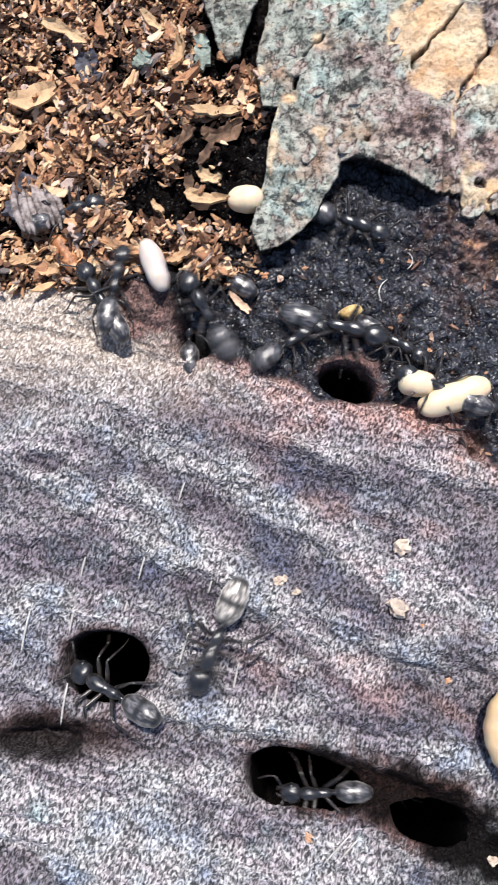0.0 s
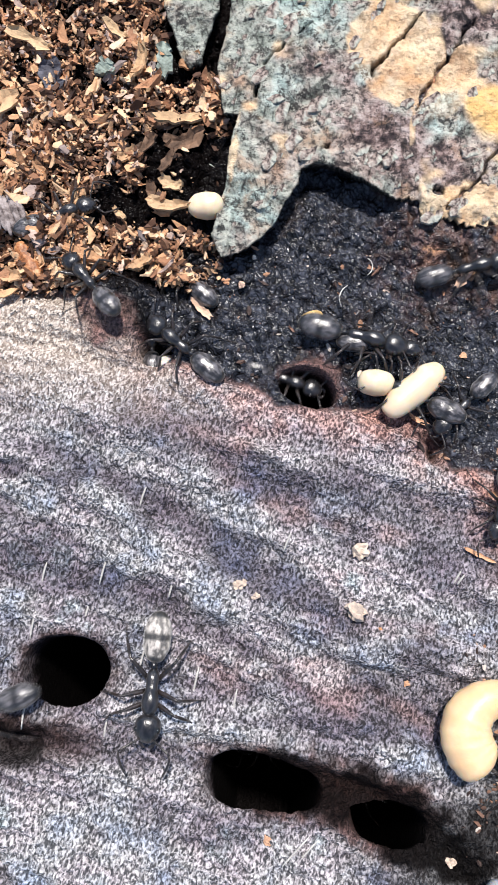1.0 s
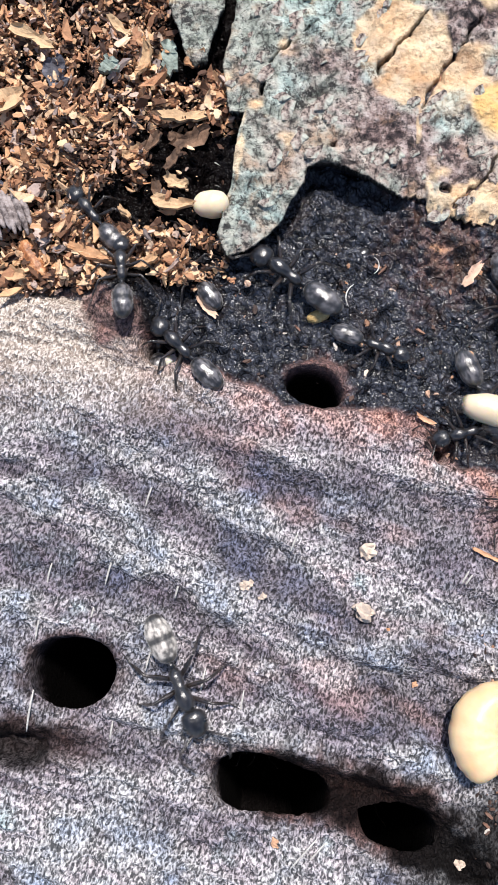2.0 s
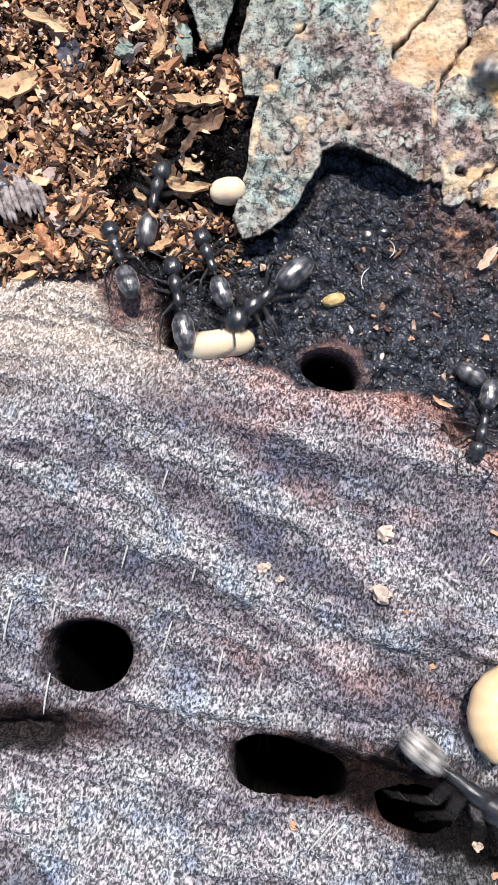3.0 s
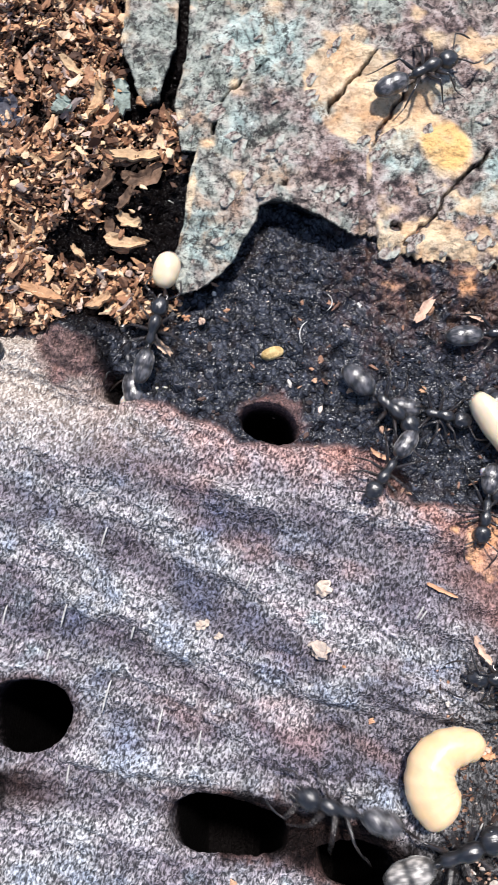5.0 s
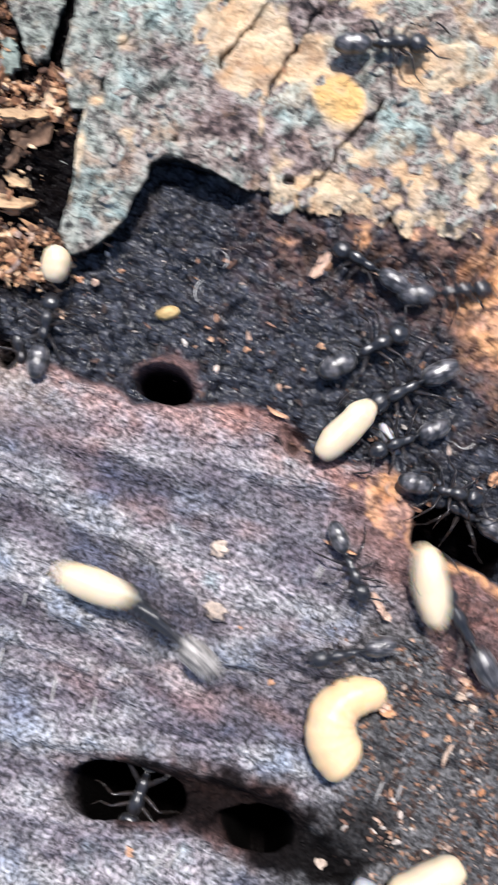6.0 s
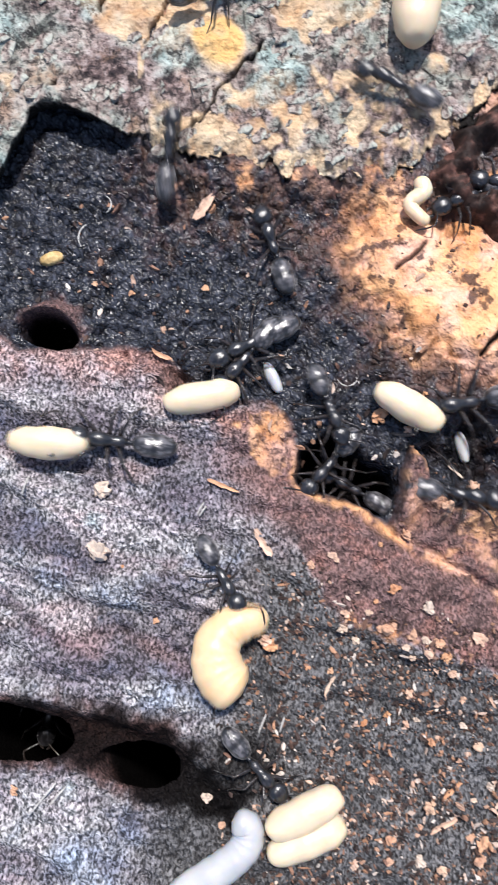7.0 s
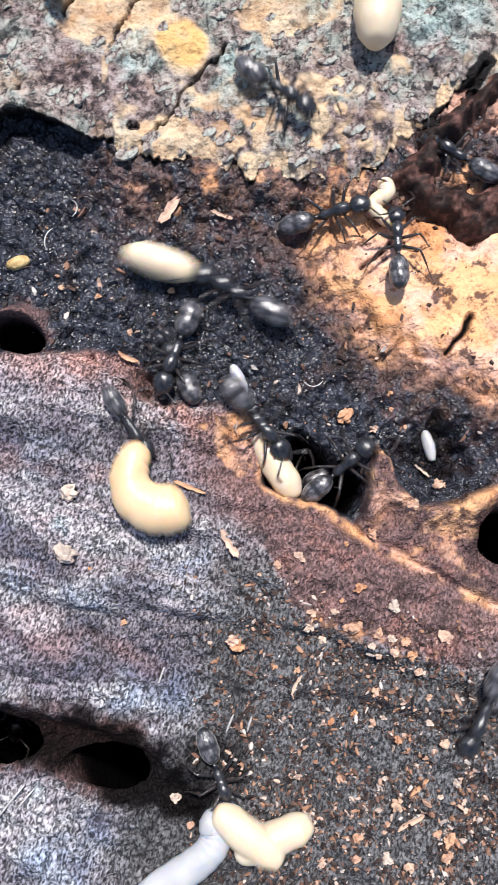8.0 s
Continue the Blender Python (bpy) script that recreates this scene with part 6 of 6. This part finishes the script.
# pale fibres standing on the slab: x, y, length, turn
FIBRE = simple_wood("fibre", [(0.3, (0.50, 0.48, 0.46)), (0.6, (0.66, 0.64, 0.60))])
for k, (x, y, length, turn) in enumerate(((-18.3, -16.4, 1.8, 80), (-13.3, -15.8, 3.0, 76), (-14.6, -19.6, 1.8, 80), (-19.0, -27.1, 3.2, 84), (-9.7, -22.5, 2.6, 76), (-2.3, -25.9, 1.8, 82), (-5.5, -24.7, 2.6, 80), (-7.7, -17.3, 1.6, 76), (-18.8, -20.6, 2.2, 82), (-22.3, -21.6, 3.4, 82), (15.1, -15.7, 1.2, 60), (1.5, -13.4, 1.6, 70), (-10.5, -10.0, 1.7, 75), (3.5, -37.0, 2.6, 48), (-12.5, -28.5, 1.6, 85), (14.1, -28.6, 1.9, 70), (19.3, -32.1, 1.5, 65), (20.8, -32.2, 1.2, 70), (2.7, -36.8, 3.0, 48), (15.3, -15.9, 1.0, 55))):
    fibre = part("wood_fibre", tube(bmesh.new(), curve([(-length / 2, 0, 0), (0, 0.03, 0.12), (length / 2, 0, 0.05)], 6), [0.04, 0.08, 0.09, 0.09, 0.08, 0.04], 5), FIBRE)
    tagged(fibre, "fine pale wood fibre lying on the slab", "wood fibre", "fibres on the slab")
    fibre.matrix_basis = pose(x * MM, y * MM, (height(x, y) + 0.12) * MM, 0, 0, turn)

# curved pale threads on the char: x, y, radius, from, to
for x, y, radius, start, end in ((27.4, -5.2, 0.9, 200, 330), (7.4, 10.3, 0.9, -60, 60), (6.9, 7.4, 1.4, 120, 215), (-6.8, 18.1, 1.8, 50, 110)):
    arc = [(radius * math.cos(radians(start + (end - start) * k / 4)), radius * math.sin(radians(start + (end - start) * k / 4)), 0.05 * (k % 2)) for k in range(5)]
    thread = part("wood_thread", tube(bmesh.new(), curve(arc, 9), [0.02, 0.035, 0.05, 0.055, 0.055, 0.05, 0.05, 0.035, 0.02], 5), FIBRE)
    tagged(thread, "fine curved pale thread on the charred floor", "wood fibre", "threads on the char")
    thread.location = (x * MM, y * MM, (height(x, y) + 0.35) * MM)

# dark bark piece beside the ochre wood
build_dark = [(43.5, 21.0), (41.9, 18.7), (38.7, 15.7), (36.7, 14.8), (36.1, 12.8), (34.6, 11.3), (36.1, 7.7), (38.5, 6.4), (42.0, 4.8), (50, 4), (52, 18)]
xs, ys = np.arange(33, 53, 0.16), np.arange(3, 22, 0.16)
gx, gy = np.meshgrid(xs, ys)
dd = inside(gx + 0.7 * fbm(gx, gy, 1.6, 3, 201), gy + 0.7 * fbm(gx, gy, 1.6, 3, 202), build_dark)
dz = 0.3 + 1.6 * step(0, 1.6, dd) + 2.2 * fbm(gx, gy, 3.2, 4, 203) + 1.1 * fbm(gx, gy, 0.9, 4, 204) - 1.8 * step(1.6, 3.2, dd) * step(8, 11, gy)
dz = np.where(dd > 0, dz, dz - np.clip(-dd / 0.3, 0, 1) * 4)
kept = np.maximum.reduce([dd[:-1, :-1], dd[1:, :-1], dd[:-1, 1:], dd[1:, 1:]]) > -0.5
tagged(sheet("bark_fragment", xs, ys, dz, {}, DARKBARK, kept), "dark reddish-brown broken bark fragment beside ochre wood", "bark")

# scales of lichen and bark that lift from the plate
scale_meshes = []
for k in range(12):
    bm, rnd = bmesh.new(), random.Random(500 + k)
    rim_low, rim_top, n = [], [], 9
    for j in range(n):
        a = 2 * math.pi * j / n
        r = 0.5 * rnd.uniform(0.55, 1.2)
        rim_low.append(bm.verts.new((1.35 * r * math.cos(a), r * math.sin(a), -0.10)))
        rim_top.append(bm.verts.new((1.3 * r * math.cos(a), 0.95 * r * math.sin(a), 0.01 + rnd.uniform(-0.02, 0.03))))
    crown = bm.verts.new((rnd.uniform(-0.1, 0.1), rnd.uniform(-0.1, 0.1), 0.09))
    for j in range(n):
        i = (j + 1) % n
        bm.faces.new((rim_low[j], rim_low[i], rim_top[i], rim_top[j]))
        bm.faces.new((rim_top[j], rim_top[i], crown))
    made = part("scale", bm, BARK, smooth=False)
    scale_meshes.append(made.data)
    bpy.data.objects.remove(made)
rnd = random.Random(77)
for k in range(290):
    x, y = rnd.uniform(-5, 42), rnd.uniform(10, 34)
    i, j = int((y - plate_y[0]) / 0.13), int((x - plate_x[0]) / 0.13)
    if not (0 < i < len(plate_y) - 1 and 0 < j < len(plate_x) - 1) or plate_d[i, j] < 0.5:
        continue
    if 7 < x < 21 and y > 20 and rnd.random() < 0.8:
        continue
    scale = new("scale", rnd.choice(scale_meshes))
    scale.parent = plate
    size = rnd.uniform(0.5, 1.7)
    scale.matrix_basis = pose(x * MM, y * MM, (float(plate_z[i, j]) + 0.05) * MM, rnd.uniform(-6, 6), rnd.uniform(-6, 6), rnd.uniform(20, 80)) @ Matrix.Diagonal((size, size * 0.8, size, 1))

# brood that lies still
still = build_cocoon("bark_cocoon", COCOON, 3, "large cream cocoon resting on lichened bark")
still.matrix_basis = pose(34.2 * MM, 24.7 * MM, 3.9 * MM, 0, 0, 84)
still = build_cocoon("pair_cocoon", COCOON, 5, "cream cocoon lying on gritty wood")
still.matrix_basis = pose(22.2 * MM, -40.1 * MM, (height(22.2, -40.1) + 1.3) * MM, 0, 0, 20)
still = build_cocoon("thin_pupa", WHITE, 7, "small white pupa on the charred floor")
still.matrix_basis = pose(21.3 * MM, -5.2 * MM, (height(21.3, -5.2) + 0.5) * MM, 0, 0, -66)
still = build_cocoon("thin_pupa", WHITE, 8, "small white pupa in a shallow pit")
still.matrix_basis = pose(37.1 * MM, -11.1 * MM, (height(37.1, -11.1) + 0.4) * MM, 0, 0, -80)
white = build_larva([(0.6, 1.5, 0.1), (1.7, 1.0, 0), (1.4, -0.4, 0), (-0.6, -1.9, 0), (-4.6, -4.0, 0)], [1.0, 1.15, 1.2, 1.25, 1.2], WHITE, "white translucent larva lying on the wood")
white.location = (16.2 * MM, -40.1 * MM, (height(16.2, -41) + 1.15) * MM)
small = build_larva([(0.3, 1.6, 0.2), (0.6, 0.4, 0.2), (-0.5, -0.5, 0), (0.3, -1.8, 0), (1.0, -2.0, 0)], [0.6, 0.75, 0.6, 0.55, 0.4], COCOON, "small curled cream larva on ochre wood")
small.location = (33.5 * MM, 8.9 * MM, 1.7 * MM)

# brood and ants that move
carried = {}
for k, (key, (kind, rows)) in enumerate(BROOD_WAYS.items()):
    label = {"white_pupa": "white pupa dragged by an ant", "round_cocoon": "short cream cocoon in the trench",
             "pair_cocoon": "cream cocoon shifted by an ant"}.get(kind, "smooth cream cocoon carried by an ant")
    carried[key] = build_cocoon(kind, PALE if kind == "white_pupa" else COCOON, 10 + k, label)
larva = build_larva([(2.9, 1.6, 0), (1.8, 2.3, 0), (0.2, 2.0, 0), (-0.9, 0.8, 0), (-1.0, -0.8, 0), (-0.4, -2.0, 0), (0.5, -2.9, 0)], [1.0, 1.35, 1.6, 1.85, 2.0, 1.95, 1.7], LARVA, "plump curved yellow ant larva")

ant_dark, ant_pale = build_ant(GASTER), build_ant(PALE_GASTER)
ants = {}
for key, (size, rows) in ANT_WAYS.items():
    source = ant_pale if key == "slab" else ant_dark
    ob = source if key in ("slab", "sentry") else copy_thing(source, Matrix())
    ob.scale = (size,) * 3
    label = {"slab": "large black ant with a pale grey gaster", "larva_bearer": "black ant carrying a plump yellow larva",
             "brood_b": "black ant carrying a cream cocoon", "brood_c": "black ant carrying a cream cocoon", "porter": "black ant hauling a cream cocoon",
             "climber": "black ant walking on lichened bark", "bark_ant": "black ant walking on lichened bark"}.get(key, "shiny black ant with a greyish gaster")
    ants[key] = tagged(ob, label, "ant", "ants of the nest")


def motions():
    """The ways of the ants, their legs and their brood."""
    for key, (size, rows) in ANT_WAYS.items():
        ob = ants[key]
        walk(ob, [(t, pose(x * MM, y * MM, z * MM, 0, tip, turn)) for t, x, y, z, tip, turn in rows])
        for n, leg in enumerate(o for o in ob.children if o.name.startswith("leg")):
            root = tuple(leg.location)
            beat = []
            for k in range(33):
                t = k * 0.25
                swing = 13 * math.sin(2.1 * k + math.pi * (n % 2) + 1.3 * len(key))
                beat.append((t, pose(*root, 0, 0, swing)))
            walk(leg, beat)
    for key, (kind, rows) in BROOD_WAYS.items():
        walk(carried[key], [(t, pose(x * MM, y * MM, z * MM, 0, 0, turn)) for t, x, y, z, turn in rows])
    walk(larva, [(t, pose(x * MM, y * MM, z * MM, 0, 0, turn)) for t, x, y, z, turn in LARVA_WAY])


motions()
